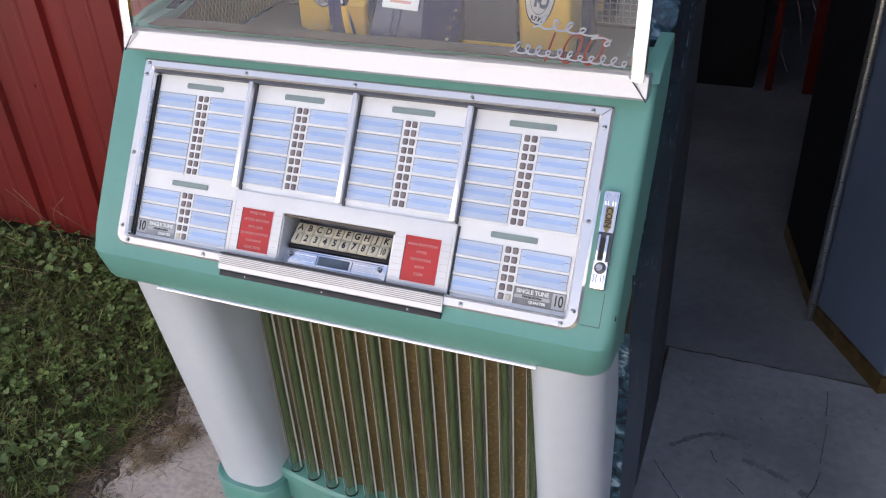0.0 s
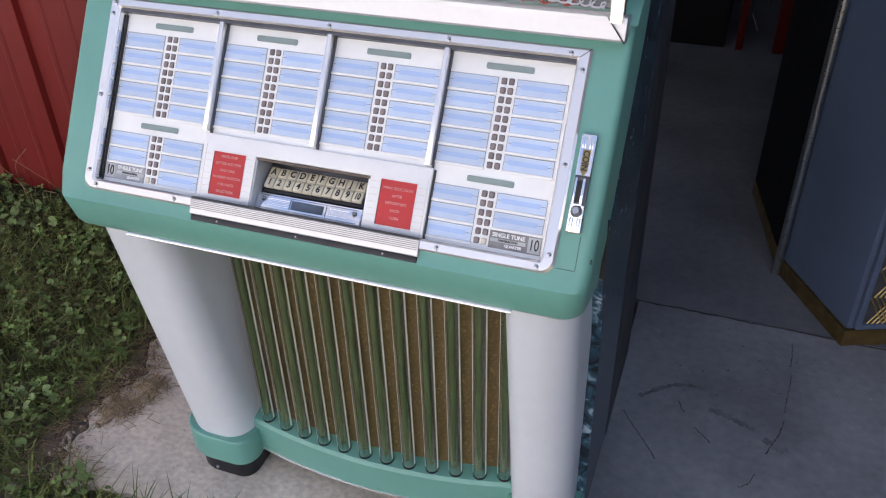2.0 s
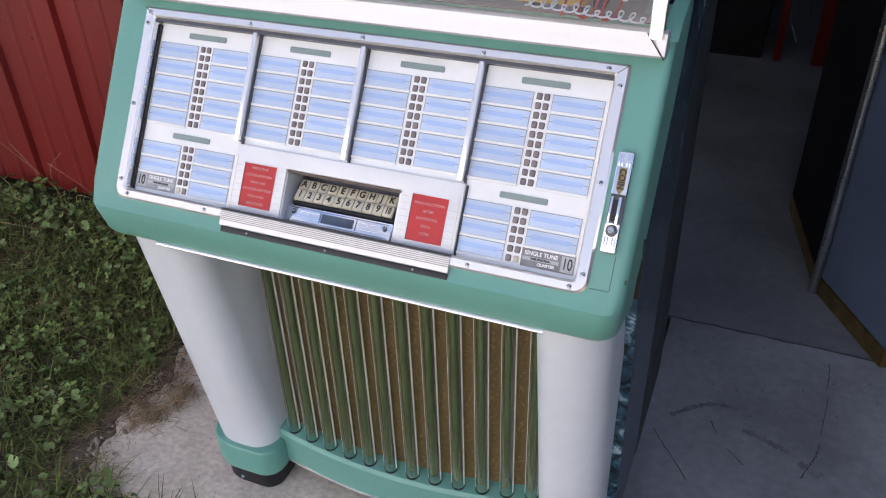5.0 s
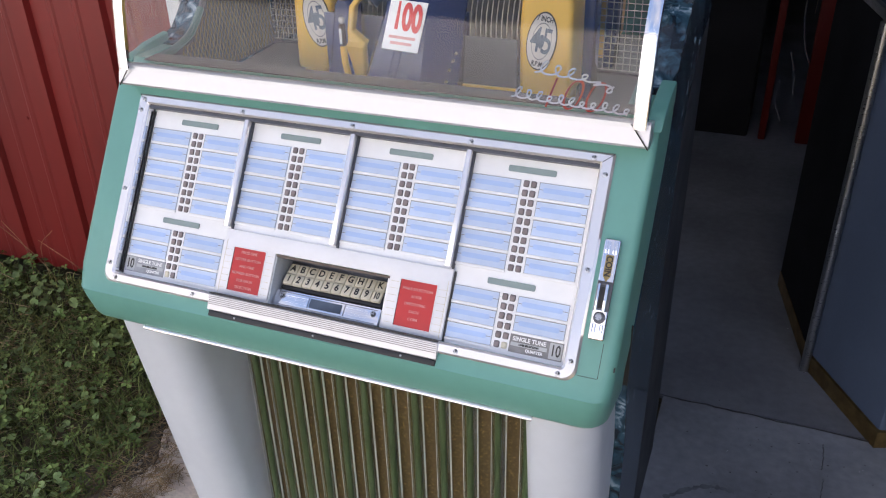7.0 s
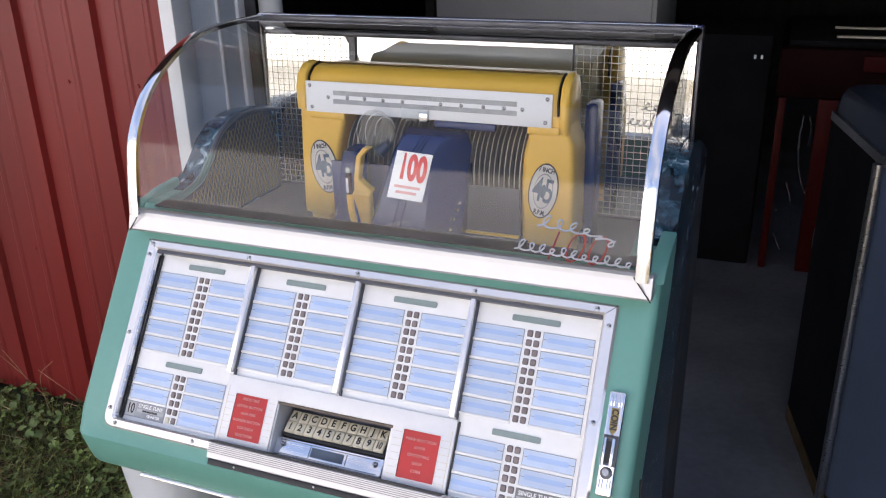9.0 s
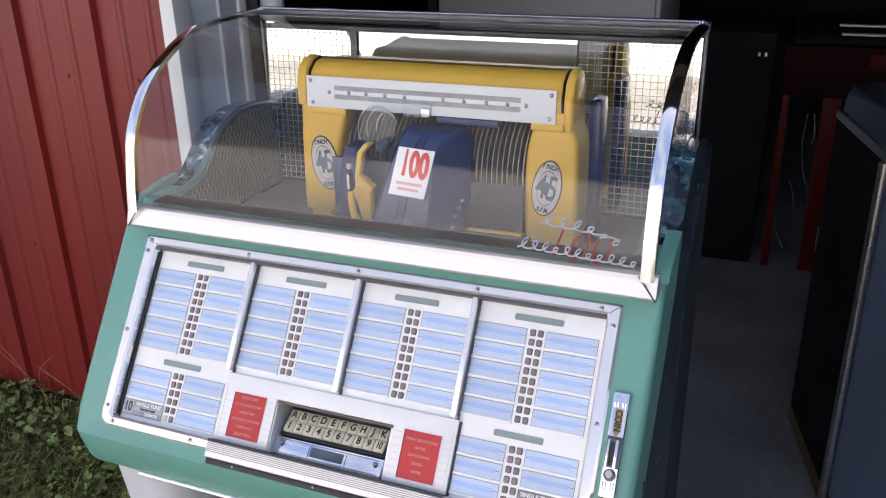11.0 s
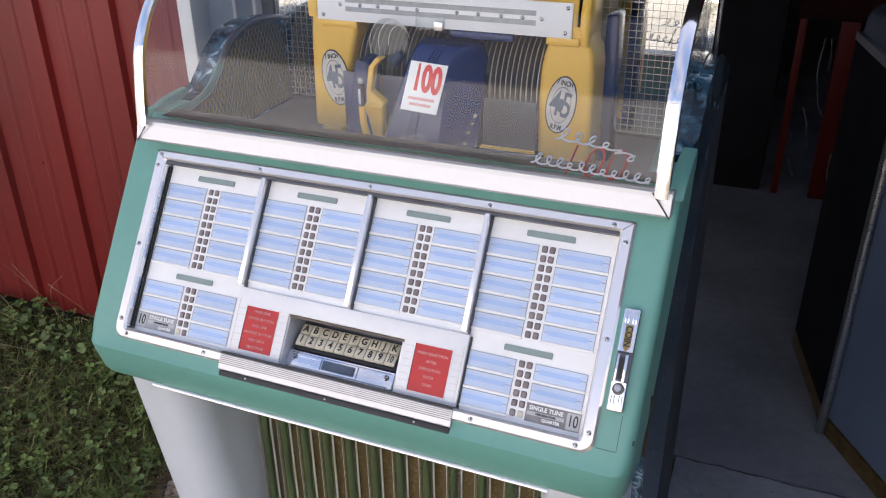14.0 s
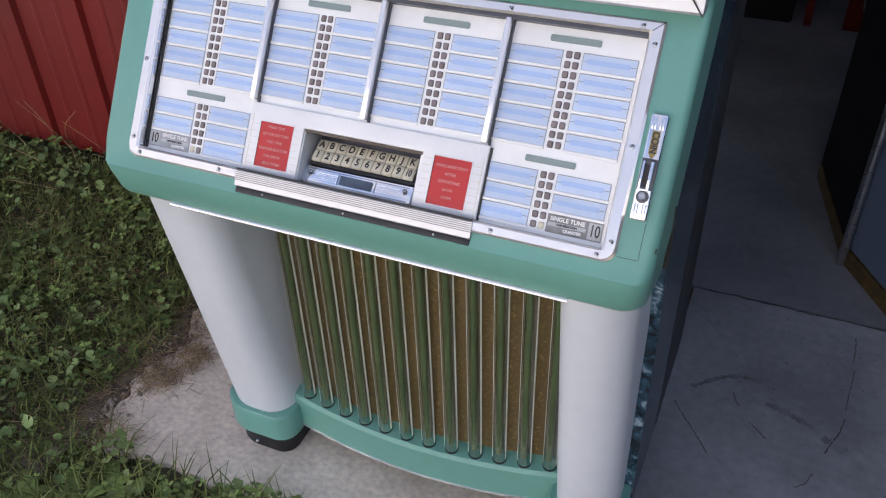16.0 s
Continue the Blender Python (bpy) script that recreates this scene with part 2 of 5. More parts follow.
def marble():
    """Blue marbled plastic with pale veins."""
    m = mat("blue_marble", (0.03, 0.09, 0.15), 0.22, vary=0.2, scale=10, coat=0.3)
    n, l = m.node_tree.nodes, m.node_tree.links
    tc = n.new("ShaderNodeTexCoord")
    a = n.new("ShaderNodeTexNoise")
    a.inputs["Scale"].default_value, a.inputs["Detail"].default_value, a.inputs["Distortion"].default_value = 40, 12, 1.0
    l.new(tc.outputs["Object"], a.inputs["Vector"])
    r = n.new("ShaderNodeValToRGB")
    r.color_ramp.elements[0].position, r.color_ramp.elements[0].color = 0.42, (0.008, 0.018, 0.030, 1)
    r.color_ramp.elements[1].position, r.color_ramp.elements[1].color = 0.70, (0.46, 0.60, 0.68, 1)
    e = r.color_ramp.elements.new(0.58)
    e.color = (0.045, 0.120, 0.170, 1)
    l.new(a.outputs[0], r.inputs[0])
    l.new(r.outputs[0], n["Principled BSDF"].inputs["Base Color"])
    return m


def cloth():
    """Brown-gold grille cloth with glinting threads."""
    m = mat("grille_cloth", (0.17, 0.115, 0.045), 0.55, vary=0.2, scale=60, bump=0.3, bump_scale=900)
    n, l = m.node_tree.nodes, m.node_tree.links
    tc = n.new("ShaderNodeTexCoord")
    a = n.new("ShaderNodeTexNoise")
    a.inputs["Scale"].default_value, a.inputs["Detail"].default_value = 210, 3
    l.new(tc.outputs["Object"], a.inputs["Vector"])
    r = n.new("ShaderNodeValToRGB")
    r.color_ramp.elements[0].position, r.color_ramp.elements[0].color = 0.45, (0.140, 0.092, 0.036, 1)
    r.color_ramp.elements[1].position, r.color_ramp.elements[1].color = 0.72, (0.36, 0.23, 0.07, 1)
    e = r.color_ramp.elements.new(0.60)
    e.color = (0.175, 0.115, 0.044, 1)
    l.new(a.outputs[0], r.inputs[0])
    l.new(r.outputs[0], n["Principled BSDF"].inputs["Base Color"])
    return m


MARBLE, CLOTH = marble(), cloth()


# ---- mesh helpers ----
def link_mesh(name, me, material, parent=None, label="", matrix=None):
    ob = new(name, me)
    if material and not me.materials:
        for k in (material if isinstance(material, (list, tuple)) else [material]):
            me.materials.append(k)
    if parent:
        ob.parent = parent
    if matrix is not None:
        ob.matrix_basis = matrix
    if label:
        ob["label"] = label
    return ob


def to_mesh(name, bm, smooth=None):
    bmesh.ops.recalc_face_normals(bm, faces=bm.faces)
    me = bpy.data.meshes.new(name)
    bm.to_mesh(me)
    bm.free()
    if smooth is not None:
        me.shade_smooth()
        me.set_sharp_from_angle(angle=radians(smooth))
    return me


def part(name, bm, material, parent=None, label="", matrix=None, smooth=35):
    return link_mesh(name, to_mesh(name, bm, smooth), material, parent, label, matrix)


def box(x0, x1, y0, y1, z0, z1, bevel=0.0, seg=2, bm=None):
    bm = bm or bmesh.new()
    m = Matrix.Translation(((x0 + x1) / 2, (y0 + y1) / 2, (z0 + z1) / 2)) @ Matrix.Diagonal((abs(x1 - x0), abs(y1 - y0), abs(z1 - z0), 1))
    r = bmesh.ops.create_cube(bm, size=1, matrix=m)
    if bevel > 0:
        edges = {e for v in r["verts"] for e in v.link_edges}
        bmesh.ops.bevel(bm, geom=list(edges), offset=bevel, segments=seg, affect='EDGES', profile=0.5)
    return bm


def rod(p, q, r0, r1=None, seg=12, bm=None, caps=True):
    bm = bm or bmesh.new()
    p, q = Vector(p), Vector(q)
    d = q - p
    m = Matrix.Translation((p + q) / 2) @ d.to_track_quat('Z', 'Y').to_matrix().to_4x4()
    bmesh.ops.create_cone(bm, cap_ends=caps, segments=seg, radius1=r0, radius2=r0 if r1 is None else r1, depth=d.length, matrix=m)
    return bm


def loft(rings, bm=None, closed=True, cap=True):
    """Faces between rings of equal length."""
    bm = bm or bmesh.new()
    vs = [[bm.verts.new(p) for p in ring] for ring in rings]
    n = len(vs[0])
    for a, b in zip(vs, vs[1:]):
        for i in range(n if closed else n - 1):
            j = (i + 1) % n
            bm.faces.new((a[i], a[j], b[j], b[i]))
    if cap and closed:
        bm.faces.new(vs[0])
        bm.faces.new(vs[-1])
    return bm


def prism_x(profile, x0, x1, bevel=0.0, bm=None):
    """A closed outline of (y, z) drawn out along x."""
    bm2 = loft([[(x, y, z) for y, z in profile] for x in (x0, x1)], bm)
    if bevel > 0:
        ends = [e for e in bm2.edges if abs(e.verts[0].co.x - e.verts[1].co.x) < 1e-6]
        bmesh.ops.bevel(bm2, geom=ends, offset=bevel, segments=2, affect='EDGES', profile=0.5)
    return bm2


def sweep(points, r, seg=8, bm=None, flat=1.0):
    """A round bar along a line of points."""
    bm = bm or bmesh.new()
    pts = [Vector(p) for p in points]
    rings = []
    for i, p in enumerate(pts):
        d = (pts[min(i + 1, len(pts) - 1)] - pts[max(i - 1, 0)]).normalized()
        up = Vector((0, 0, 1)) if abs(d.z) < 0.9 else Vector((1, 0, 0))
        s = d.cross(up).normalized()
        u = s.cross(d)
        rings.append([p + s * r * math.cos(2 * math.pi * k / seg) + u * r * flat * math.sin(2 * math.pi * k / seg) for k in range(seg)])
    return loft(rings, bm)


def curve_pts(ctrl, n=24):
    """A smooth line through control points (Catmull-Rom)."""
    p = [Vector(c) for c in ctrl]
    p = [2 * p[0] - p[1]] + p + [2 * p[-1] - p[-2]]
    out = []
    spans = len(p) - 3
    for i in range(n + 1):
        s = min(i / n * spans, spans - 1e-6)
        k, t = int(s), s - int(s)
        a, b, c, d = p[k:k + 4]
        out.append(0.5 * (2 * b + (c - a) * t + (2 * a - 5 * b + 4 * c - d) * t * t + (3 * b - a - 3 * c + d) * t ** 3))
    return out


TEXTS = {}


def text_mesh(words, size, squeeze=1.0, shear=0.0, bold=0.0):
    key = (words, size, squeeze, shear, bold)
    if key not in TEXTS:
        cu = bpy.data.curves.new("letters", 'FONT')
        cu.body, cu.size, cu.align_x, cu.align_y, cu.shear, cu.offset = words, size, 'CENTER', 'CENTER', shear, bold
        cu.extrude = 0.0003
        ob = new("letters", cu)
        dg = bpy.context.evaluated_depsgraph_get()
        me = bpy.data.meshes.new_from_object(ob.evaluated_get(dg))
        bpy.data.objects.remove(ob)
        me.transform(Matrix.Diagonal((squeeze, 1, 1, 1)))
        me.materials.clear()
        TEXTS[key] = me
    return TEXTS[key]


def lettering(words, size, material, parent, m, squeeze=1.0, shear=0.0, bold=0.0):
    return link_mesh("lettering", text_mesh(words, size, squeeze, shear, bold).copy(), material, parent, "", m)


def at(x, y, z):
    return Matrix.Translation((x, y, z))


def thing(name, label, category, m=None, group=""):
    ob = new(name)
    if m is not None:
        ob.matrix_basis = m
    return tagged(ob, label, category, group)


# ---- ground and building ----
WALL_Y, JAMB_X, SLAB_X = 0.765, -0.88, -0.748


def ground():
    bm = bmesh.new()
    bmesh.ops.create_grid(bm, x_segments=2, y_segments=2, size=400, matrix=at(0, 0, -0.014))
    tagged(part("ground", bm, LAWN), "grassy ground sheet around the concrete slab", "ground", kind="structure")
    # unseen pale drive added in the sun, beyond the building's shade, for bounce and reflections
    bm = box(-30, 1.2, -40, -2.5, -0.012, -0.006)
    tagged(part("road", bm, GRAVEL), "unseen sunlit grey gravel drive added for bounce and reflections", "road", kind="structure")


def slab(name, x0, x1, y0, y1, ragged=(), seed=1, material=None, label="weathered pale grey concrete slab with a worn edge"):
    """A concrete slab with a broken outline on the ragged sides."""
    rnd = random.Random(seed)
    pts = []

    def side(ax, ay, bx, by, on):
        n = 150 if on else 1
        for i in range(n):
            s = i / n
            j = (rnd.uniform(-0.0015, 0.0015) + 0.022 * noise.noise((s * 7, seed, 0)) + 0.010 * noise.noise((s * 23, seed, 3)) + 0.004 * noise.noise((s * 70, seed, 6)) if on and i else 0)
            dx, dy = by - ay, ax - bx
            L = math.hypot(dx, dy)
            pts.append((ax + (bx - ax) * s + dx / L * j, ay + (by - ay) * s + dy / L * j))
    side(x0, y0, x1, y0, "front" in ragged)
    side(x1, y0, x1, y1, False)
    side(x1, y1, x0, y1, False)
    side(x0, y1, x0, y0, "left" in ragged)
    bm = loft([[(x, y, z) for x, y in pts] for z in (-0.10, -0.004)], cap=True)
    inner = [(x + (0.006 if x < x0 + 0.05 else 0), y + (0.006 if y < y0 + 0.05 else 0), 0.0) for x, y in pts]
    top = [f for f in bm.faces if all(v.co.z > -0.01 for v in f.verts)]
    for v, p in zip([v for v in bm.verts if v.co.z > -0.01], inner):
        v.co = p
    return tagged(part(name, bm, material or CONCRETE, smooth=20), label, "slab", kind="structure")


def siding(name, x0, x1, z0, z1, label):
    """Ribbed steel sheet: a high rib every 0.264 m with two low ribs between."""
    pitch, phase = 0.264, -1.408
    prof = [(-0.017, 0.0), (-0.010, 0.017), (0.010, 0.017), (0.017, 0.0)]
    low = [(-0.012, 0.0), (-0.006, 0.004), (0.006, 0.004), (0.012, 0.0)]
    line = [(x0, 0.0)]
    k = math.floor((x0 - phase) / pitch) - 1
    while phase + k * pitch < x1:
        c = phase + k * pitch
        for off, shape in ((0, prof), (pitch / 3, low), (2 * pitch / 3, low)):
            for dx, h in shape:
                if x0 < c + off + dx < x1:
                    line.append((c + off + dx, h))
        k += 1
    line.append((x1, 0.0))
    line.sort()
    ring = [(x, WALL_Y - h) for x, h in line] + [(x1, WALL_Y + 0.03), (x0, WALL_Y + 0.03)]
    bm = loft([[(x, y, z) for x, y in ring] for z in (z0, z1)])
    w = tagged(part(name, bm, SIDING, smooth=25), label, "wall", kind="structure")
    return w


def garage():
    w = siding("wall_front", -6.0, JAMB_X - 0.035, 0.02, 2.55, "red ribbed steel barn siding")
    nail = to_mesh("screw", rod((0, 0, 0), (0, -0.004, 0), 0.006, 0.004, 8), 40)
    for x, z in ((-1.263, 1.07), (-1.50, 1.062), (-1.52, 0.55), (-1.247, 0.43), (-1.78, 0.50), (-1.79, 1.05), (-1.03, 1.07)):
        link_mesh("screw", nail, SIDING, w, "", at(x, WALL_Y, z))
    # Unseen panel; its lower edge limits the daylight that enters.
    tagged(part("wall_front_upper", box(JAMB_X - 0.035, 5.2, WALL_Y, WALL_Y + 0.05, 2.12, 2.55), INTERIOR), "unseen dark panel added above the garage opening", "wall", kind="structure")
    tagged(part("wall_front_far", box(3.4, 5.2, WALL_Y, WALL_Y + 0.05, 0, 2.12), SIDING), "red siding beyond the garage opening", "wall", kind="structure")
    tagged(part("trim", box(JAMB_X - 0.033, JAMB_X + 0.008, WALL_Y - 0.022, WALL_Y + 0.05, 0.0, 2.5, 0.003), TRIM), "white corner trim of the garage opening", "trim", kind="structure")
    door = tagged(new("door_1"), "grey-blue panelled side of the open garage doorway", "door", kind="structure")
    part("panel", box(JAMB_X - 0.03, JAMB_X - 0.004, WALL_Y + 0.052, 1.02, 0.0, 2.5, 0.002), GREYBLUE, door)
    part("panel", box(JAMB_X - 0.03, JAMB_X + 0.004, 1.022, 1.055, 0.0, 2.5, 0.004), TRIM, door)
    part("strip", box(JAMB_X - 0.004, JAMB_X + 0.004, 0.93, 0.945, 0.0, 2.5, 0.002), TRIM, door)
    part("post", box(JAMB_X - 0.04, JAMB_X - 0.01, 1.057, 1.13, 0.0, 2.5, 0.003), DARKSTEEL, door)
    tagged(part("pipe", rod((-0.865, 1.165, 0.0), (-0.865, 1.165, 2.5), 0.034, seg=24), TRIM), "pale painted steel pipe standing by the doorway", "pipe")
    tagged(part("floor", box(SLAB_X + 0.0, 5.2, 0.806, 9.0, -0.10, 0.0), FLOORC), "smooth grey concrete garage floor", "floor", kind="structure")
    tagged(part("floor_side", box(-6.0, SLAB_X - 0.002, 0.82, 9.0, -0.10, -0.002), CONCRETE), "concrete floor inside the garage", "floor", kind="structure")
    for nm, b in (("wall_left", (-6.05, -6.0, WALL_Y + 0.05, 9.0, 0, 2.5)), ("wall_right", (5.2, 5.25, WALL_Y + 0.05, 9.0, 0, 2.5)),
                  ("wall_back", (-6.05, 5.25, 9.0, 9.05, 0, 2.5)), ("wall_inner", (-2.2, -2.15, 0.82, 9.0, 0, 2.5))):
        tagged(part(nm, box(*b), INTERIOR), "board wall inside the garage, coloured dark for shade", "wall", kind="structure")
    # Unseen wall added to block skylight coming from the right.
    tagged(part("wall_wing", box(3.40, 3.45, -2.5, WALL_Y - 0.001, -0.02, 2.5), INTERIOR), "unseen dark wall added to shade the forecourt from the right", "wall", kind="structure")
    tagged(part("ceiling", box(-6.05, 5.25, WALL_Y + 0.05, 9.05, 2.5, 2.54), INTERIOR), "garage ceiling, coloured dark for shade", "ceiling", kind="structure")
    roof = [(WALL_Y - 0.6, 2.50), (WALL_Y - 0.6, 2.64), (5.0, 4.2), (9.6, 3.0), (9.6, 2.97), (5.0, 4.1), (WALL_Y + 0.02, 2.64)]
    tagged(part("roof", prism_x(roof, -6.4, 5.6), DARKSTEEL), "dark metal garage roof with an eave", "roof", kind="structure")


def cracks():
    """The joint between the slabs, hairline cracks and stains in the concrete."""
    rnd = random.Random(5)

    def ribbon(name, pts, w, material, label, jit=0.004, z=0.0015):
        bm = bmesh.new()
        prev = None
        p = curve_pts([(x, y, 0) for x, y in pts], 40)
        for i, c in enumerate(p):
            d = (p[min(i + 1, len(p) - 1)] - p[max(i - 1, 0)]).normalized()
            s = Vector((-d.y, d.x, 0))
            c = c + s * rnd.uniform(-jit, jit)
            ww = w * rnd.uniform(0.4, 1.3)
            a, b = bm.verts.new((*(c + s * ww)[:2], z)), bm.verts.new((*(c - s * ww)[:2], z))
            if prev:
                bm.faces.new((prev[0], a, b, prev[1]))
            prev = (a, b)
        return tagged(part(name, bm, material, None), label, "crack", kind="structure")
    ribbon("crack", [(-0.7, 0.803), (0.3, 0.800), (0.628, 0.796), (0.844, 0.792), (2.4, 0.790)], 0.0026, CRACK, "dark joint between two concrete slabs", 0.003, 0.0035)
    for pts, w in (([(0.434, 0.391), (0.451, 0.366), (0.491, 0.313), (0.524, 0.268)], 0.0011), ([(0.55, 0.458), (0.558, 0.440), (0.567, 0.425)], 0.0014), ([(0.592, 0.386), (0.61, 0.371), (0.631, 0.351)], 0.0013),
                   ([(0.792, 0.748), (0.793, 0.70), (0.790, 0.655)], 0.0012), ([(0.793, 0.628), (0.787, 0.56), (0.781, 0.495)], 0.0011), ([(0.781, 0.470), (0.772, 0.425), (0.746, 0.356)], 0.0017), ([(0.728, 0.292), (0.715, 0.262), (0.697, 0.245)], 0.0012)):
        ribbon("crack", pts, w, CRACK, "hairline crack in the concrete", 0.0016)
    for pts, w in (([(0.461, 0.446), (0.51, 0.491), (0.557, 0.515), (0.606, 0.517)], 0.0065), ([(0.619, 0.453), (0.655, 0.446), (0.721, 0.42)], 0.008), ([(0.74, 0.40), (0.77, 0.38), (0.79, 0.385)], 0.010)):
        ribbon("crack", pts, w, STAIN, "dark scuff on the concrete", 0.002, 0.0011)


def specks():
    """Small dark spots and pale crumbs on the darker concrete."""
    rnd = random.Random(31)
    for name, material, n, size, label in (("floor_spots", CRACK, 70, (0.0008, 0.0032), "small dark spots on the darker concrete"), ("floor_flecks", TRIM, 26, (0.0006, 0.0016), "pale flecks on the darker concrete")):
        bm = bmesh.new()
        for k in range(n):
            if name == "floor_spots" and k % 3:
                x, y = rnd.gauss(0.72, 0.10), rnd.gauss(0.62, 0.10)
            else:
                x, y = rnd.uniform(0.47, 1.3), rnd.uniform(-0.1, 1.3)
            if 0.795 < y < 0.815:
                continue
            r = rnd.uniform(*size)
            a0 = rnd.uniform(0, 6)
            ring = [(x + r * rnd.uniform(0.5, 1.2) * math.cos(a0 + q * 1.047), y + 0.6 * r * rnd.uniform(0.5, 1.2) * math.sin(a0 + q * 1.047)) for q in range(6)]
            loft([[(px, py, z) for px, py in ring] for z in (0.0002, 0.0009)], bm)
        tagged(part(name, bm, material), label, "spots", kind="stuff")


def far_side():
    """What the glass and the chrome mirror from across the yard."""
    h = thing("house", "pale clapboard house across the sunlit yard", "house", at(-3.0, -9.8, 0))
    part("wall", box(-14, 6, -6, 0, -0.03, 6.2), CREAM, h)
    # Unseen white strip, added so that the glass mirrors a bright line.
    part("foundation", box(-14.1, 6.1, 0.0, 0.14, -0.03, 0.26, 0.02), TRIM, h, "low white strip added for the bright line in the glass")
    part("gutter", box(-14.4, 6.4, 0.12, 0.24, 6.04, 6.16, 0.02), TRIM, h, "white painted gutter")
    part("roof", prism_x([(0.12, 6.2), (-3, 7.2), (-6.5, 6.2), (-6.5, 6.1), (-3, 7.1), (0.12, 6.1)], -14.5, 6.5), GREYBOX, h, "grey shingle roof")


ground()
slab("pavement", SLAB_X, 0.395, -0.19, 0.46, ("front", "left"))
# The rear and right slabs carry their shade in a darker colour.
slab("pavement_rear", SLAB_X, 0.395, 0.462, 0.80, ("left",), 4, SHADESLAB, "grey concrete behind the jukebox, coloured darker for shade")
slab("pavement_apron", 0.399, 5.0, -0.19, 0.80, ("front",), 2, SHADESLAB, "grey concrete slab before the garage, coloured darker for shade")
garage()
cracks()
specks()
far_side()


# ---- the jukebox ----
CX = -0.0085
SLOPE = radians(34.6)
SA, CA = math.sin(SLOPE), math.cos(SLOPE)
# the sloping title plane: x across, y up the slope, z out of it
FACE = Matrix(((1, 0, 0, 0), (0, SA, -CA, 0), (0, CA, SA, 1.0), (0, 0, 0, 1)))
juke = thing("jukebox", "sea-green and white vintage jukebox with chrome trim on the slab", "jukebox", at(CX, 0, 0))


def face_y(z):
    return (z - 1.0) * SA / CA + 0.004


def shell_ring(z, yf, r, hw, depth, inner):
    """One level of the green shell, seen from above; the straight front has two marks for the title opening."""
    yb = yf + depth
    pts = [(-hw - 0.006, yb)]
    for k in range(7):
        a = math.pi / 2 * k / 6
        pts.append((-hw + r - r * math.cos(a), yf + r - r * math.sin(a)))
    pts += [(-0.356, yf), (0.355, yf)]
    for k in range(7):
        a = math.pi / 2 * (1 - k / 6)
        pts.append((hw - 0.007 - r + r * math.cos(a), yf + r - r * math.sin(a)))
    pts.append((hw - 0.003, yb))
    yi = yf + inner
    pts += [(0.384, yb), (0.384, yi), (-0.384, yi), (-0.384, yb)]
    return [(x, y, z) for x, y in pts]


def shell():
    zt, zb = 1.0 - 0.004 * CA, 1.0 - 0.270 * CA
    levels = [(1.056, 0.044, 0.008, 0.427, 0.090, 0.012), (1.05, face_y(1.05), 0.010, 0.4275, 0.095, 0.012), (zt, face_y(zt), 0.011, 0.428, 0.105, 0.035), (0.90, face_y(0.90), 0.013, 0.428, 0.10, 0.088),
              (zb, face_y(zb), 0.016, 0.4275, 0.092, 0.088), (0.757, face_y(0.757) + 0.001, 0.021, 0.427, 0.088, 0.085), (0.748, -0.171, 0.026, 0.4265, 0.088, 0.085), (0.738, -0.1715, 0.030, 0.426, 0.088, 0.085),
              (0.700, -0.163, 0.034, 0.4235, 0.09, 0.085), (0.693, -0.159, 0.034, 0.4215, 0.09, 0.085), (0.690, -0.154, 0.034, 0.4185, 0.09, 0.085)]
    rings = [shell_ring(*lv) for lv in levels]
    bm = bmesh.new()
    vs = [[bm.verts.new(p) for p in ring] for ring in rings]
    n = len(vs[0])
    mid = 8
    for k, (a, b) in enumerate(zip(vs, vs[1:])):
        for i in range(n):
            j = (i + 1) % n
            if i == mid and k in (2, 3):
                continue
            bm.faces.new((a[i], a[j], b[j], b[i]))
    bm.faces.new(vs[0])
    bm.faces.new(vs[-1])
    return part("cabinet_shell", bm, GREEN, juke, "sea-green enamelled front shell", smooth=30)


shell()
part("seam", box(0.418, 0.4262, -0.062, -0.060, 0.70, 0.80), INK, juke)
part("seam", box(0.3995, 0.4001, -0.2735, -0.228, -0.0046, -0.0029), INK, juke, "", FACE)
part("seam", box(0.374, 0.3995, -0.2741, -0.2735, -0.0046, -0.0029), INK, juke, "", FACE)
part("paint_chip", box(0.4172, 0.4190, -0.2615, -0.2550, -0.0075, -0.0048, 0.0004, 1), INK, juke, "dark chip in the green paint", FACE)


def round_rect(x0, x1, y0, y1, r, n=5, low=None):
    """Outline of a rectangle with rounded corners; low is the radius of the two lower ones."""
    pts = []
    q = low or r
    for cx, cy, a0, r in ((x1 - r, y1 - r, 0, r), (x0 + r, y1 - r, 90, r), (x0 + q, y0 + q, 180, q), (x1 - q, y0 + q, 270, q)):
        for k in range(n + 1):
            a = radians(a0 + 90 * k / n)
            pts.append((cx + r * math.cos(a), cy + r * math.sin(a)))
    return pts


def ring_frame(outer, inner, z0, z1, lip=0.003):
    """A flat frame with a chamfered lip; outlines of equal length."""
    def sh(pts, k):
        cx = sum(p[0] for p in pts) / len(pts)
        cy = sum(p[1] for p in pts) / len(pts)
        return [(x - k * (1 if x > cx else -1), y - k * (1 if y > cy else -1)) for x, y in pts]
    rings = [[(x, y, z0) for x, y in outer], [(x, y, z1 - lip) for x, y in outer], [(x, y, z1) for x, y in sh(outer, lip)],
             [(x, y, z1) for x, y in sh(inner, -lip)], [(x, y, z1 - lip) for x, y in inner], [(x, y, z0) for x, y in inner]]
    bm = bmesh.new()
    vs = [[bm.verts.new(p) for p in r] for r in rings]
    n = len(outer)
    for k in range(6):
        a, b = vs[k], vs[(k + 1) % 6]
        for i in range(n):
            j = (i + 1) % n
            bm.faces.new((a[i], a[j], b[j], b[i]))
    return bm


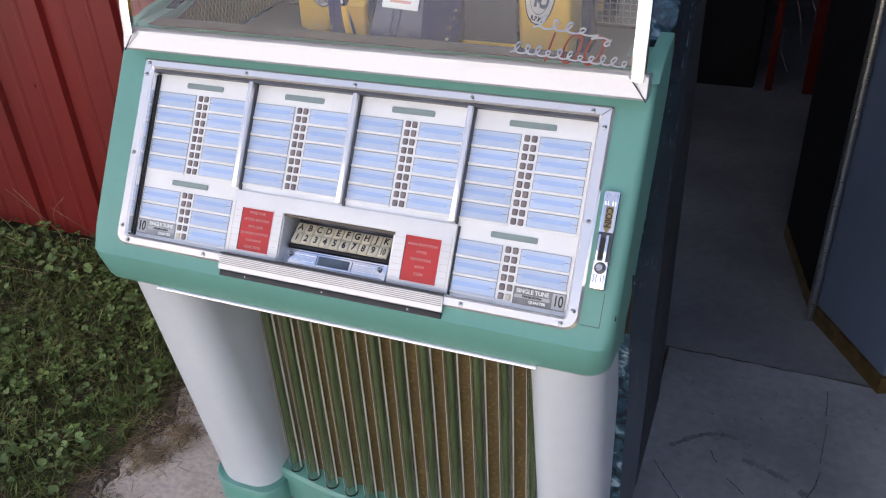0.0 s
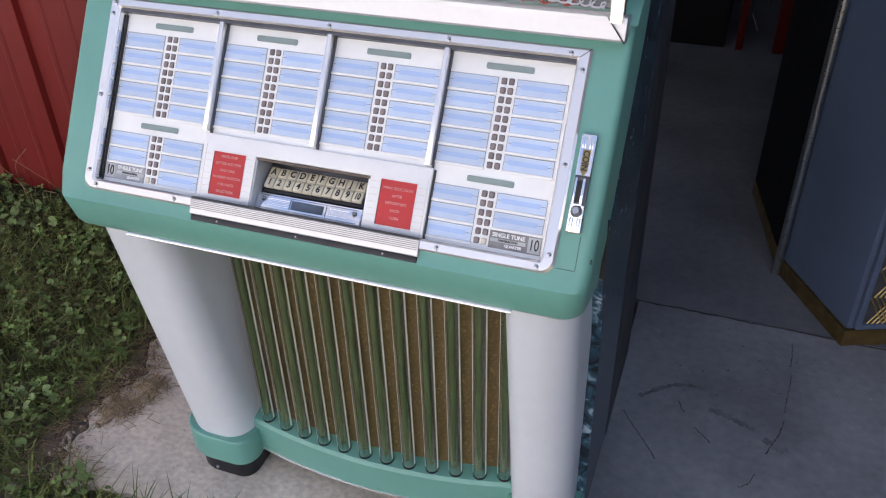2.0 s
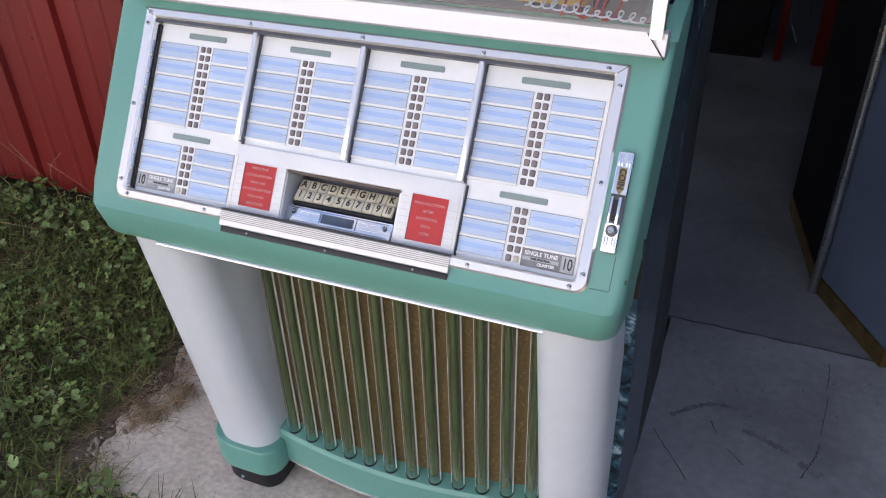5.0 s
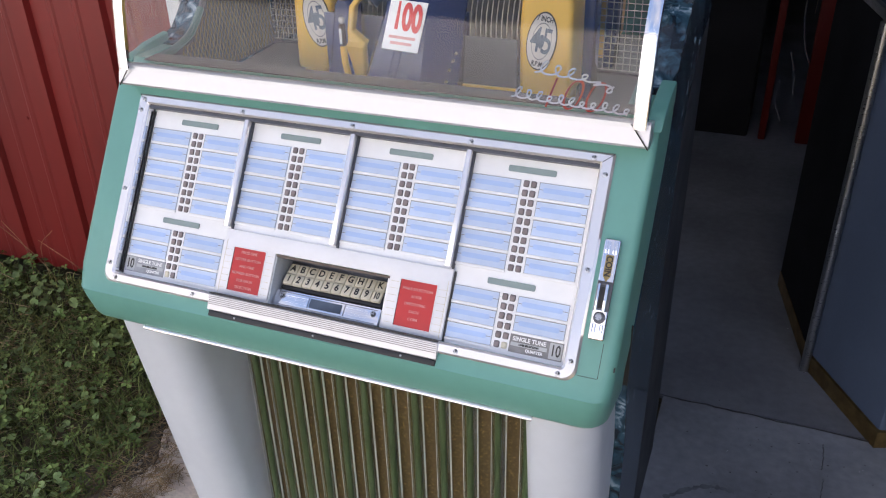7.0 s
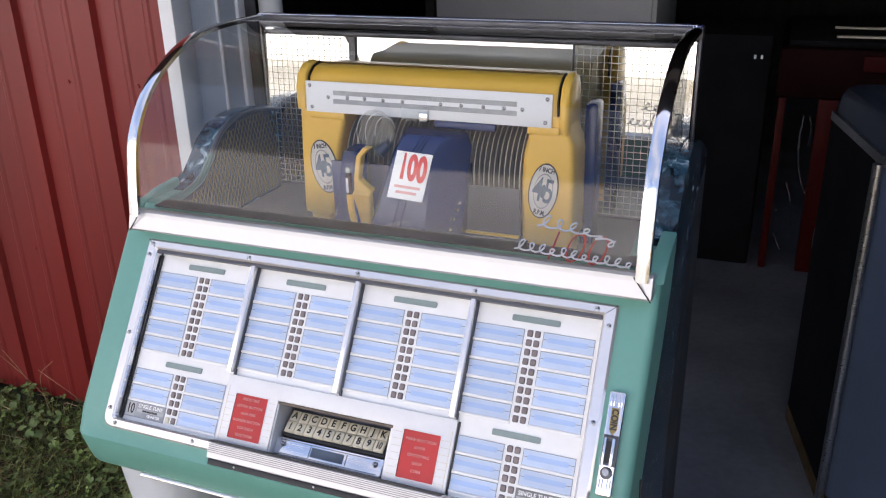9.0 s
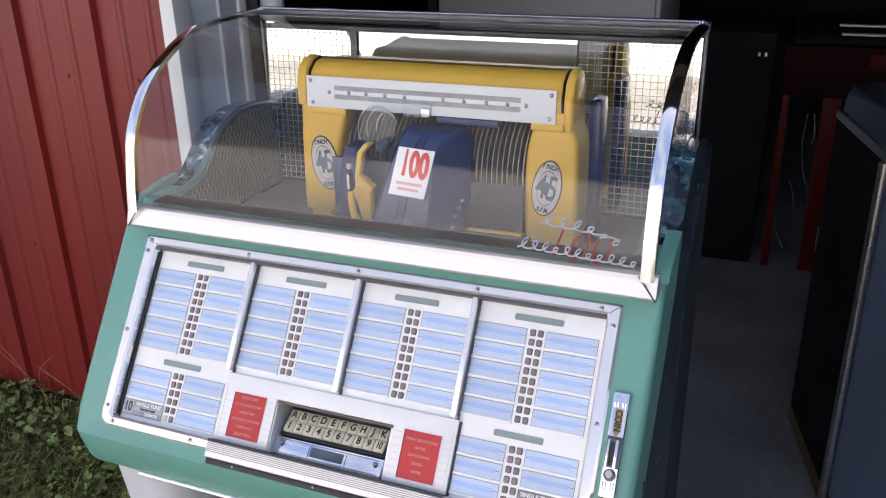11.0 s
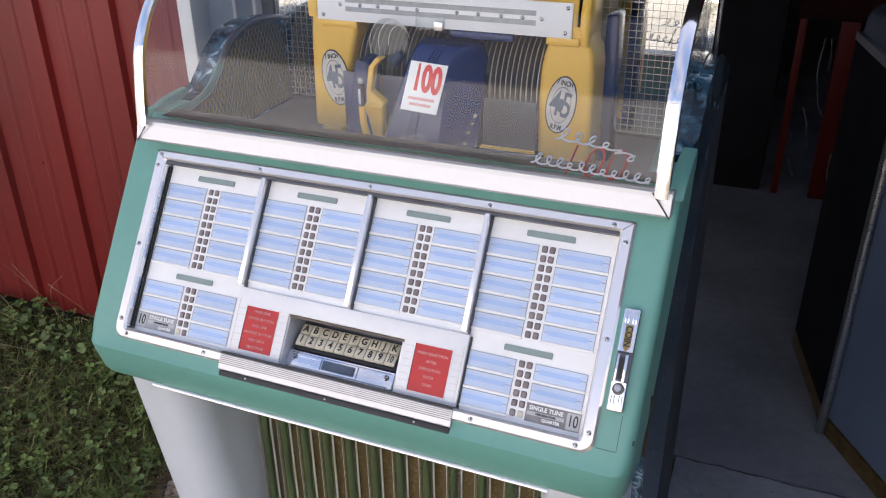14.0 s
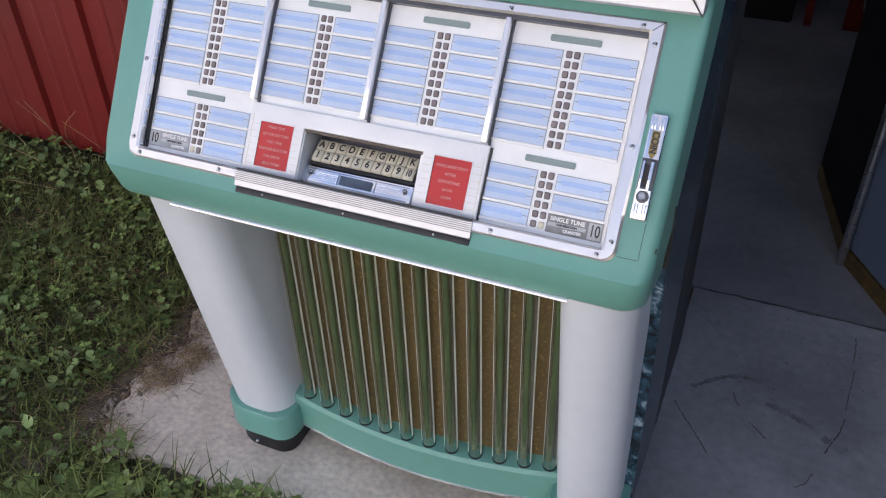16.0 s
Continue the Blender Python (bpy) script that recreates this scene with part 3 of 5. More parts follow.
def screw_mesh():
    bm = rod((0, 0, -0.001), (0, 0, 0.0015), 0.0048, 0.0038, 14)
    rod((0, 0, 0.0015), (0, 0, 0.0024), 0.0038, 0.0018, 14, bm)
    n = len(bm.faces)
    box(-0.0032, 0.0032, -0.0008, 0.0008, 0.0018, 0.0027, bm=bm)
    box(-0.0008, 0.0008, -0.0032, 0.0032, 0.0018, 0.0026, bm=bm)
    bm.faces.ensure_lookup_table()
    for f in bm.faces[n:]:
        f.material_index = 1
    return to_mesh("screw", bm, 40)


SCREW = screw_mesh()


def title_panel():
    frame_ob = part("title_frame", ring_frame(round_rect(-0.374, 0.373, -0.284, 0.0125, 0.003, 6, 0.017), round_rect(-0.3555, 0.3545, -0.268, -0.0025, 0.002, 6, 0.006), -0.016, 0.002), SATIN, juke,
                    "satin silver metal frame with screws", FACE)
    for u, v in ((-0.363, -0.0045), (-0.184, -0.004), (-0.001, -0.004), (0.178, -0.004), (0.346, -0.004), (0.364, 0.016), (0.364, 0.140), (0.364, 0.258), (0.350, 0.2765),
                 (-0.3655, 0.013), (-0.3655, 0.138), (-0.3645, 0.255), (-0.349, 0.276), (-0.207, 0.2765), (0.211, 0.2765)):
        link_mesh("screw", SCREW, (STEEL, INK), frame_ob, "", at(u, -v, 0.002) @ Matrix.Scale(0.78, 4) @ Matrix.Rotation(random.uniform(0, 3), 4, 'Z'))
    for sx, x0, x1 in ((1, 0.373, 0.3545), (-1, -0.374, -0.3555)):
        part("mitre", rod((x0 - sx * 0.001, 0.0115, 0.0018), (x1 + sx * 0.003, -0.0005, 0.0018), 0.0006, seg=6), INK, frame_ob)
    bm = box(-0.353, 0.353, -0.194, -0.003, -0.022, -0.016)
    box(-0.353, -0.0897, -0.270, -0.1942, -0.022, -0.016, bm=bm)
    box(0.0897, 0.353, -0.270, -0.1942, -0.022, -0.016, bm=bm)
    board = part("title_board", bm, PAPER, juke, "ivory board holding lavender title strips", FACE)
    for x in (-0.1765, 0.0, 0.1765):
        bm = box(x - 0.0038, x + 0.0038, -0.1675, -0.006, -0.016, -0.001, 0.0015)
        part("divider", bm, SATIN, board, "chrome divider bar")
        part("divider_channel", box(x + 0.0039, x + 0.0060, -0.170, -0.006, -0.016, -0.0105), DARKSTEEL, board, "dark steel channel beside a divider")
    part("side_liner", box(-0.3554, -0.3546, -0.2655, -0.0045, -0.0158, -0.0012), CHROME, board, "bright metal liner inside the frame")
    # Dark strip stands for what the frame's inner wall reflects.
    part("side_gasket", box(-0.3533, -0.3500, -0.267, -0.010, -0.0158, -0.0135, 0.0008, 1), INK, board, "dark strip painted as the reflection along the board")
    part("panel_gap", box(0.1848, 0.1872, -0.268, -0.172, -0.016, -0.0125), INK, board, "dark gap beside the selector surround")

    part("liner", box(-0.3545, 0.3535, -0.0072, -0.0030, -0.0158, -0.003), DARKSTEEL, board, "dark metal liner under the frame")
    # title strip: a paper slip with a pointed printed band and ticks
    w, h = 0.0347, 0.0104
    bm = box(-w, w, -h, h, 0, 0.0010)
    rim = [f for f in bm.faces]
    for f in rim:
        f.material_index = 0
    pts = [(-w + 0.0078, 0.0038), (-w + 0.006, 0.0022), (-w + 0.006, -0.0012), (-w + 0.0078, -0.0028), (w - 0.0098, -0.0028), (w - 0.008, -0.0012), (w - 0.008, 0.0022), (w - 0.0098, 0.0038)]
    f = bm.faces.new([bm.verts.new((x, y, 0.0014)) for x, y in pts])
    f.material_index = 1
    for s in (-1, 1):
        e = 0.006 if s < 0 else 0.008
        q = [(s * (w - e), 0.0010), (s * (w - 0.001), 0.0010), (s * (w - 0.001), 0.0003), (s * (w - e), 0.0003)]
        f = bm.faces.new([bm.verts.new((x, y, 0.0014)) for x, y in q])
        f.material_index = 2
    # Grey lines along the slip's edges draw the shadow beside the rails.
    for x0, x1, y0, y1 in ((-w, w, h - 0.0007, h), (-w, -w + 0.0006, -h, h - 0.0007), (w - 0.0006, w, -h, h - 0.0007)):
        f = bm.faces.new([bm.verts.new(p) for p in ((x0, y0, 0.0014), (x1, y0, 0.0014), (x1, y1, 0.0014), (x0, y1, 0.0014))])
        f.material_index = 2
    strip = bpy.data.meshes.new("title_strip")
    bm.normal_update()
    bm.to_mesh(strip)
    bm.free()
    for k in (STRIP, BAND, GREYMARK):
        strip.materials.append(k)
    cap_bm = box(-0.0033, 0.0033, -0.0039, 0.0039, 0, 0.0022, 0.0011, 2)
    loft([[(x, y, z) for x, y in round_rect(-0.0039, 0.0039, -0.0045, 0.0045, 0.0018, 3)] for z in (0, 0.0007)], cap_bm)
    cap = to_mesh("lamp_cap", cap_bm, 40)
    for f in cap.polygons:
        f.material_index = 1 if all(cap.vertices[i].co.z < 0.0008 for i in f.vertices) else 0
    pale_cap = cap.copy()
    head = loft([[(x, y, z) for x, y in round_rect(-0.033, 0.033, -0.0042, 0.0042, 0.002, 3)] for z in (0, 0.0018)])
    head = to_mesh("header_plate", head, 40)
    rail = to_mesh("rail", box(-0.0355, 0.0355, -0.0019, 0.0019, 0, 0.0026, 0.0006, 1), 40)
    cols = (-0.2655, -0.0885, 0.0885, 0.265)
    Z = -0.016

    def put(nm, me, material, u, v, z=Z):
        return link_mesh(nm, me, material, board, "", at(u, -v, z))
    for c, cx in enumerate(cols):
        put("header_plate", head, HEADER, cx, 0.0215)
        for r in range(5):
            v = 0.0455 + 0.0254 * r
            for s in (-1, 1):
                put("title_strip", strip, None, cx + s * 0.0478, v)
                put("rail", rail, PAPER, cx + s * 0.0478, v + 0.0127)
        for r in range(10):
            for s in (-1, 1):
                put("lamp_cap", cap, (BUTTON, INK), cx + s * 0.0052, 0.0395 + 0.0127 * r)
        if c in (0, 3):
            put("header_plate", head, HEADER, cx + (0.002 if c == 0 else 0), 0.1755)
            for r in range(3):
                v = 0.199 + 0.0254 * r
                for s in (-1, 1):
                    if r == 2 and (c, s) in ((0, -1), (3, 1)):
                        continue
                    put("title_strip", strip, None, cx + s * 0.0478, v)
                    put("rail", rail, PAPER, cx + s * 0.0478, v + 0.0127)
            for r in range(6):
                for s in (-1, 1):
                    put("lamp_cap", pale_cap if (r == 5 and s == (1 if c == 3 else -1)) else cap, IVORY if (r == 5 and s == (1 if c == 3 else -1)) else (BUTTON, INK), cx + s * 0.0052, 0.193 + 0.0127 * r)
            s = -1 if c == 0 else 1
            px = cx + s * 0.0478
            # The left card's lighter grey has the glare on it mixed in.
            card = put("price_card", to_mesh("price_card", box(-0.036, 0.036, -0.012, 0.012, 0, 0.0012), 40), GREYMARK if c else SCALEGREY, px, 0.251)
            edge = -s if c == 0 else 1
            nx = -0.0265 if c == 0 else 0.0265
            part("number_patch", box(nx - 0.0085, nx + 0.0085, -0.0105, 0.0105, 0.0012, 0.0016), CARDGREY, card)
            part("pale_band", box(-nx * 0.36 - 0.0245, -nx * 0.36 + 0.0245, -0.0032, 0.0016, 0.0012, 0.0015), CARDGREY, card)
            m = card.matrix_basis
            for words, size, x, y, mt, sq in (("10", 0.021, nx, 0.0, INK, 0.66), ("SINGLE TUNE", 0.0078, -nx * 0.36, 0.0062, PAPER, 0.95),
                                             ("ONE SELECTION", 0.0036, -nx * 0.36, -0.0008, INK, 1.0), ("QUARTER", 0.0052, -nx * 0.36 + 0.008, -0.0070, PAPER, 1.0)):
                ob = lettering(words, size, mt, board, m @ at(x, y, 0.0020), sq, 0, 0.0002)
    return board


title_panel()


def selector():
    # white surround with an opening that is open towards the ledge
    o = [(-0.177, -0.270), (-0.177, -0.170), (0.1845, -0.170), (0.1845, -0.270), (0.0940, -0.270), (0.0940, -0.1945), (-0.0885, -0.1945), (-0.0885, -0.270)]
    bm = loft([[(x, y, z) for x, y in o] for z in (-0.060, -0.009)])
    bmesh.ops.recalc_face_normals(bm, faces=bm.faces)
    bmesh.ops.bevel(bm, geom=[e for e in bm.edges if e.verts[0].co.z > -0.02 and e.verts[1].co.z > -0.02], offset=0.002, segments=2, affect='EDGES', profile=0.5)
    panel = part("selector_panel", bm, PANELWHITE, juke, "white plastic selector surround", FACE)
    part("recess_back", box(-0.088, 0.0935, -0.270, -0.195, -0.070, -0.060), DARKSTEEL, panel)
    part("recess_top", box(-0.0878, 0.0933, -0.1985, -0.1950, -0.060, -0.012), RECESS, panel)
    for x0, words, n in ((-0.1575, ("PRESS ONE", "LETTER BUTTON", "AND ONE", "NUMBER BUTTON", "FOR EACH", "SELECTION"), 6), (0.1125, ("MAKE SELECTION", "AFTER", "DEPOSITING", "EACH", "COIN"), 5)):
        part("sign_frame", ring_frame(round_rect(x0 - 0.0018, x0 + 0.0548, -0.2613, -0.1937, 0.001, 1), round_rect(x0 - 0.0004, x0 + 0.0534, -0.2599, -0.1951, 0.0006, 1), -0.0092, -0.0080, 0.0004), PANELWHITE, panel)
        card = part("red_sign", box(x0, x0 + 0.053, -0.2595, -0.1955, -0.0092, -0.0086, 0.0002, 1), REDSIGN, panel, "red instruction card with pale letters")
        part("sign_shade", box(x0 - 0.0003, x0 + 0.0003, -0.2593, -0.1957, -0.0085, -0.0080), INK, panel)
        for k, wd in enumerate(words):
            lettering(wd, 0.0056, PINKINK, panel, at(x0 + 0.0265, -0.2275 + (n / 2 - 0.5 - k) * 0.0103, -0.0082), 1.0)
    # fine moulded lines beside the cards
    for x0, x1 in ((-0.1735, -0.1605), (-0.1015, -0.0915), (0.097, 0.1095), (0.1675, 0.1815)):
        for k in range(7):
            part("groove", box(x0, x1, -0.200 - 0.0095 * k, -0.2005 - 0.0095 * k, -0.0091, -0.0087), IVORY, panel)
    for x in (-0.1722, 0.1805):
        part("groove", box(x - 0.0003, x + 0.0003, -0.266, -0.186, -0.0091, -0.0087), IVORY, panel)
    # keys: two rows on a bank that leans back
    tilt = at(0.0012, -0.2218, -0.0375) @ Matrix.Rotation(radians(-30), 4, 'X')
    part("key_bed", box(-0.0815, 0.0815, -0.0215, 0.0195, -0.014, -0.001, 0.001), BLACK, panel, "", tilt)
    key = to_mesh("key", box(-0.00745, 0.00745, -0.0084, 0.0084, 0, 0.006, 0.0012, 2), 40)
    for r, row in enumerate(("ABCDEFGHJK", ("1", "2", "3", "4", "5", "6", "7", "8", "9", "10"))):
        for k, ch in enumerate(row):
            p = tilt @ at(-0.0711 + 0.0158 * k, 0.0089 - 0.0178 * r, 0)
            link_mesh("key", key, IVORY, panel, "", p)
            lettering(ch, 0.0150, INK, panel, p @ at(0, 0, 0.0063), 0.86 if ch != "10" else 0.60, 0, 0.0003)
    # steel plate with the credit window below the keys
    pl = at(0.0, -0.2560, -0.027) @ Matrix.Rotation(radians(-14), 4, 'X')
    part("credit_plate", box(-0.0855, 0.0845, -0.0130, 0.0125, -0.006, 0.003, 0.002), CHROME, panel, "ribbed bright metal plate", pl)
    for sx in (-1, 1):
        for y in (-0.0045, -0.002, 0.0005, 0.003, 0.0055):
            part("rib", box(sx * 0.031, sx * 0.0655, y - 0.0006, y + 0.0006, 0.003, 0.0039), CHROME, panel, "", pl)
        part("frame_line", box(sx * 0.0285, sx * 0.0295, -0.0085, 0.0075, 0.0028, 0.0034), DARKSTEEL, panel, "", pl)
    part("frame_line", box(-0.079, 0.079, -0.0108, -0.0098, 0.0028, 0.0034), DARKSTEEL, panel, "", pl)
    part("frame_line", box(-0.079, 0.079, 0.0088, 0.0096, 0.0028, 0.0034), DARKSTEEL, panel, "", pl)
    part("plate_foot", box(-0.080, 0.080, -0.0150, -0.0132, -0.006, 0.001), INK, panel, "", pl)
    part("credit_window", box(-0.0265, 0.0245, -0.0070, 0.0065, 0.003, 0.0045, 0.001), SLATEINK, panel, "dark credit window", pl)
    for x in (-0.0735, 0.0735):
        link_mesh("screw", SCREW, (STEEL, INK), panel, "", pl @ at(x, 0.003, 0.0033))
    part("recess_cheek", box(-0.0878, -0.0868, -0.268, -0.1988, -0.060, -0.012), ALU, panel, "bright metal cheek of the recess")
    part("recess_cheek", box(0.0850, 0.0933, -0.268, -0.1988, -0.060, -0.026, 0.001), ALU, panel, "bright metal cheek of the recess")
    # ribbed chrome ledge under it
    prof = [(-0.268, -0.020), (-0.268, 0.0010), (-0.2715, 0.0052), (-0.2860, 0.0034), (-0.2925, 0.0022), (-0.2938, 0.0004), (-0.2938, -0.020)]
    ledge = part("ledge", loft([[(x, y, z) for y, z in prof] for x in (-0.1765, 0.1860)]), DULLMETAL, juke, "ribbed satin silver ledge", FACE, 20)
    # Flush grey bars paint the shade lines between the ledge's ribs.
    for k in range(5):
        v = -0.2728 - 0.0027 * k
        w = 0.0052 - (-0.2715 - v) * 0.124
        part("rib_groove", box(-0.1762, 0.1857, v - 0.0011, v, w - 0.002, w + 0.0002), GREYMARK, ledge)
    part("underside", box(-0.1755, 0.1852, -0.3025, -0.2940, -0.012, -0.0005, 0.0012), BLACK, ledge)
    part("gap_line", box(-0.1762, 0.1855, -0.2700, -0.2672, -0.010, 0.0040), INK, ledge)
    for x in (-0.13, 0.0, 0.135):
        part("rivet", rod((x, -0.2980, -0.002), (x, -0.2980, 0.0006), 0.0022, 0.0014, 8), STEEL, ledge)


selector()


def coin_slot():
    u0, u1 = 0.3695, 0.3905
    m = FACE @ at(0.0095, 0.002, 0)
    bm = box(u0, u1, -0.228, -0.098, -0.006, 0.006, 0.003, 3)
    plate = part("coin_slot", bm, CHROME, juke, "ribbed chrome coin plate", m)
    for x in (u0 + 0.004, u0 + 0.0075, u1 - 0.0075, u1 - 0.004):
        part("rib", box(x - 0.0009, x + 0.0009, -0.117, -0.101, 0.006, 0.0078, 0.0005), CHROME, plate)
        part("rib", box(x - 0.0009, x + 0.0009, -0.226, -0.207, 0.006, 0.0078, 0.0005), CHROME, plate)
    mid = (u0 + u1) / 2
    arrow = [(mid - 0.0048, -0.119), (mid + 0.0048, -0.119), (mid + 0.0048, -0.146), (mid, -0.1535), (mid - 0.0048, -0.146)]
    part("badge", loft([[(x, y, z) for x, y in arrow] for z in (0.006, 0.0074)]), GOLD, plate, "gold arrow-shaped coin badge")
    lettering("COIN", 0.0112, INK, plate, at(mid, -0.1335, 0.0078) @ Matrix.Rotation(radians(-90), 4, 'Z'), 0.92, 0, 0.0004)
    part("slot_surround", box(u0 + 0.0012, u1 - 0.0002, -0.1905, -0.1525, 0.006, 0.0075, 0.0006, 1), DARKSTEEL, plate)
    part("knob_washer", rod(((u0 + u1) / 2, -0.199, 0.004), ((u0 + u1) / 2, -0.199, 0.0072), 0.0078, seg=16), DARKSTEEL, plate)
    part("slot", box(u0 + 0.0065, u0 + 0.0125, -0.187, -0.160, 0.004, 0.0080), INK, plate, "dark coin slot")
    part("guard", box(u0 + 0.0030, u0 + 0.0062, -0.190, -0.156, 0.006, 0.0135, 0.0012), CHROME, plate)
    part("guard", box(u0 + 0.0128, u1 - 0.0042, -0.190, -0.156, 0.006, 0.0145, 0.0012), CHROME, plate)
    part("slot_lip", box(u0 + 0.0030, u1 - 0.0042, -0.1915, -0.1890, 0.006, 0.0120, 0.0008), CHROME, plate)
    part("slot_lip", box(u0 + 0.0030, u1 - 0.0042, -0.1575, -0.1545, 0.006, 0.0105, 0.0008), DARKSTEEL, plate)
    part("knob", rod(((u0 + u1) / 2, -0.198, 0.004), ((u0 + u1) / 2, -0.198, 0.014), 0.0055, 0.0042, 16), STEEL, plate, "round steel knob")


coin_slot()


def lower_front():
    part("apron_trim", prism_x([(-0.152, 0.6960), (-0.1640, 0.6955), (-0.1662, 0.6936), (-0.1665, 0.6926), (-0.1660, 0.6915), (-0.152, 0.6915)], -0.310, 0.320), SATIN, juke, "thin bright metal strip")
    # Dark lip puts the shadow line below the bright strip into colour.
    part("apron_lip", prism_x([(-0.152, 0.6915), (-0.1652, 0.6915), (-0.1640, 0.6892), (-0.152, 0.6892)], -0.309, 0.319), DARKSTEEL, juke, "dark lip painted as the shade under the strip")
    part("underside", box(-0.27, 0.27, -0.03, 0.40, 0.676, 0.688), INNER, juke)

    def pilaster(s):
        edge = 0.297 if s > 0 else 0.266
        rings = []
        for k in range(13):
            t = k / 12
            z = 0.688 - 0.578 * t
            yf = -0.150 + 0.090 * t
            outer, inner = 0.403 + 0.002 * t, edge - 0.002 * t
            yb = 0.030
            r1, r2 = 0.062, 0.050 if s < 0 else 0.040
            pts = [(outer, yb)]
            for j in range(9):
                a = math.pi / 2 * j / 8
                pts.append((outer - r1 + r1 * math.cos(a), yf + r1 * 0.9 - r1 * 0.9 * math.sin(a)))
            for j in range(9):
                a = math.pi / 2 * (1 - j / 8)
                pts.append((inner + r2 - r2 * math.cos(a), yf + r2 - r2 * math.sin(a)))
            pts.append((inner, yb))
            rings.append([(s * x, y, z) for x, y in pts])
        part("pilaster", loft(rings), WHITE, juke, "tapered white enamelled pilaster", smooth=40)

        def cup(grow, z0, z1, name, material, label, lip):
            rr = []
            for z, g in ((z0, grow - 0.004), (z0 + 0.004, grow), (z1 - lip, grow), (z1, grow - 0.003)):
                yf, outer, inner = -0.062 - g, 0.406 + g, edge - 0.002 - g
                r1, r2 = 0.062 + g * 0.6, 0.032 + g * 0.6
                pts = [(outer, 0.06)]
                for j in range(9):
                    a = math.pi / 2 * j / 8
                    pts.append((outer - r1 + r1 * math.cos(a), yf + r1 * 0.9 - r1 * 0.9 * math.sin(a)))
                for j in range(9):
                    a = math.pi / 2 * (1 - j / 8)
                    pts.append((inner + r2 - r2 * math.cos(a), yf + r2 - r2 * math.sin(a)))
                pts.append((inner, 0.06))
                rr.append([(s * x, y, z) for x, y in pts])
            return part(name, loft(rr), material, juke, label, smooth=40)
        cup(0.012, 0.052, 0.120, "foot_cup", GREEN, "sea-green base cup", 0.004)
        ft = cup(0.000, 0.0, 0.054, "foot", BLACK, "black rubber-clad foot", 0.004)
        for x, y in ((0.394, -0.032), (0.345, -0.063), (0.2875, -0.0525)):
            part("stud", rod((s * x, y, 0.018), (s * (x + (0.003 if x > 0.38 else 0)), y - 0.003, 0.018), 0.004, 0.003, 8), CHROME, ft)
    pilaster(1)
    pilaster(-1)

    def bow(x):
        return -0.036 + 0.036 * (x / 0.28) ** 2
    xs = [-0.285 + 0.587 * k / 24 for k in range(25)]
    # bowed green base rail with its chrome lower edge
    rings = []
    for x in xs:
        y = bow(x) - 0.012
        rings.append([(x, y, 0.064), (x, y - 0.001, 0.135), (x, y + 0.004, 0.143), (x, y + 0.05, 0.150), (x, y + 0.05, 0.064)])
    part("base_rail", loft(rings), GREEN, juke, "bowed sea-green base rail", smooth=30)
    part("base_trim", sweep([(x, bow(x) - 0.0130, 0.0640) for x in xs], 0.0024, 8), SATIN, juke, "bright metal edge of the base rail")
    # grille cloth and tubes
    rings = [[(x, bow(x) + 0.026, 0.14), (x, bow(x) + 0.026, 0.69), (x, bow(x) + 0.030, 0.69), (x, bow(x) + 0.030, 0.14)] for x in xs]
    part("grille_cloth", loft(rings), CLOTH, juke, "brown grille cloth with gold glints", smooth=60)
    circle = [(math.cos(2 * math.pi * k / 28), math.sin(2 * math.pi * k / 28)) for k in range(28)]
    bm = loft([[(r * c, r * q, z) for c, q in circle] for r, z in ((0.0130, 0.1474), (0.0130, 0.688))], cap=False)
    bmesh.ops.remove_doubles(bm, verts=bm.verts, dist=1e-6)
    tube = to_mesh("tube", bm, 40)
    core = to_mesh("tube_core", rod((0, 0, 0.158), (0, 0, 0.688), 0.0058, seg=20), 60)

    # Thin pale strips stand in for the bright reflections on each tube.
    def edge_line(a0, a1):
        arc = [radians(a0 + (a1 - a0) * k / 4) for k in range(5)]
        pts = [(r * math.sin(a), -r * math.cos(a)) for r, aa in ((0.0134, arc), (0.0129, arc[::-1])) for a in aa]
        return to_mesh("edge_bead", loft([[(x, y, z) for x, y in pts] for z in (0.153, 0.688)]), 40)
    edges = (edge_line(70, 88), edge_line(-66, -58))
    cup_me = to_mesh("tube_seat", rod((0, 0, 0.1430), (0, 0, 0.1472), 0.0136, 0.0135, 24), 40)
    plug = to_mesh("tube_plug", rod((0, 0, 0.1470), (0, 0, 0.1486), 0.0122, 0.0120, 20), 40)
    for k in range(12):
        x = -0.2325 + 0.0457 * k
        y = bow(x) + 0.007
        link_mesh("tube", tube, TUBE, juke, "green-tinted clear plastic tube" if k == 0 else "", at(x, y, 0)).visible_shadow = False
        link_mesh("tube_core", core, CORE, juke, "", at(x - 0.0025, y + 0.002, 0))
        link_mesh("tube_seat", cup_me, BLACK, juke, "", at(x, y, 0))
        link_mesh("tube_plug", plug, GREEN, juke, "", at(x, y, 0))
        for glint_strip in edges:
            link_mesh("edge_bead", glint_strip, TUBE_GLINT, juke, "pale strip painted as the highlight on a tube's edge" if k == 0 else "", at(x, y, 0))


lower_front()


def side_profile(y0=0.0):
    top = curve_pts([(0, 0.10, 1.050), (0, 0.15, 1.062), (0, 0.185, 1.090), (0, 0.225, 1.128), (0, 0.285, 1.146), (0, 0.36, 1.142), (0, 0.445, 1.118)], 22)
    return [(p.y, p.z) for p in top]


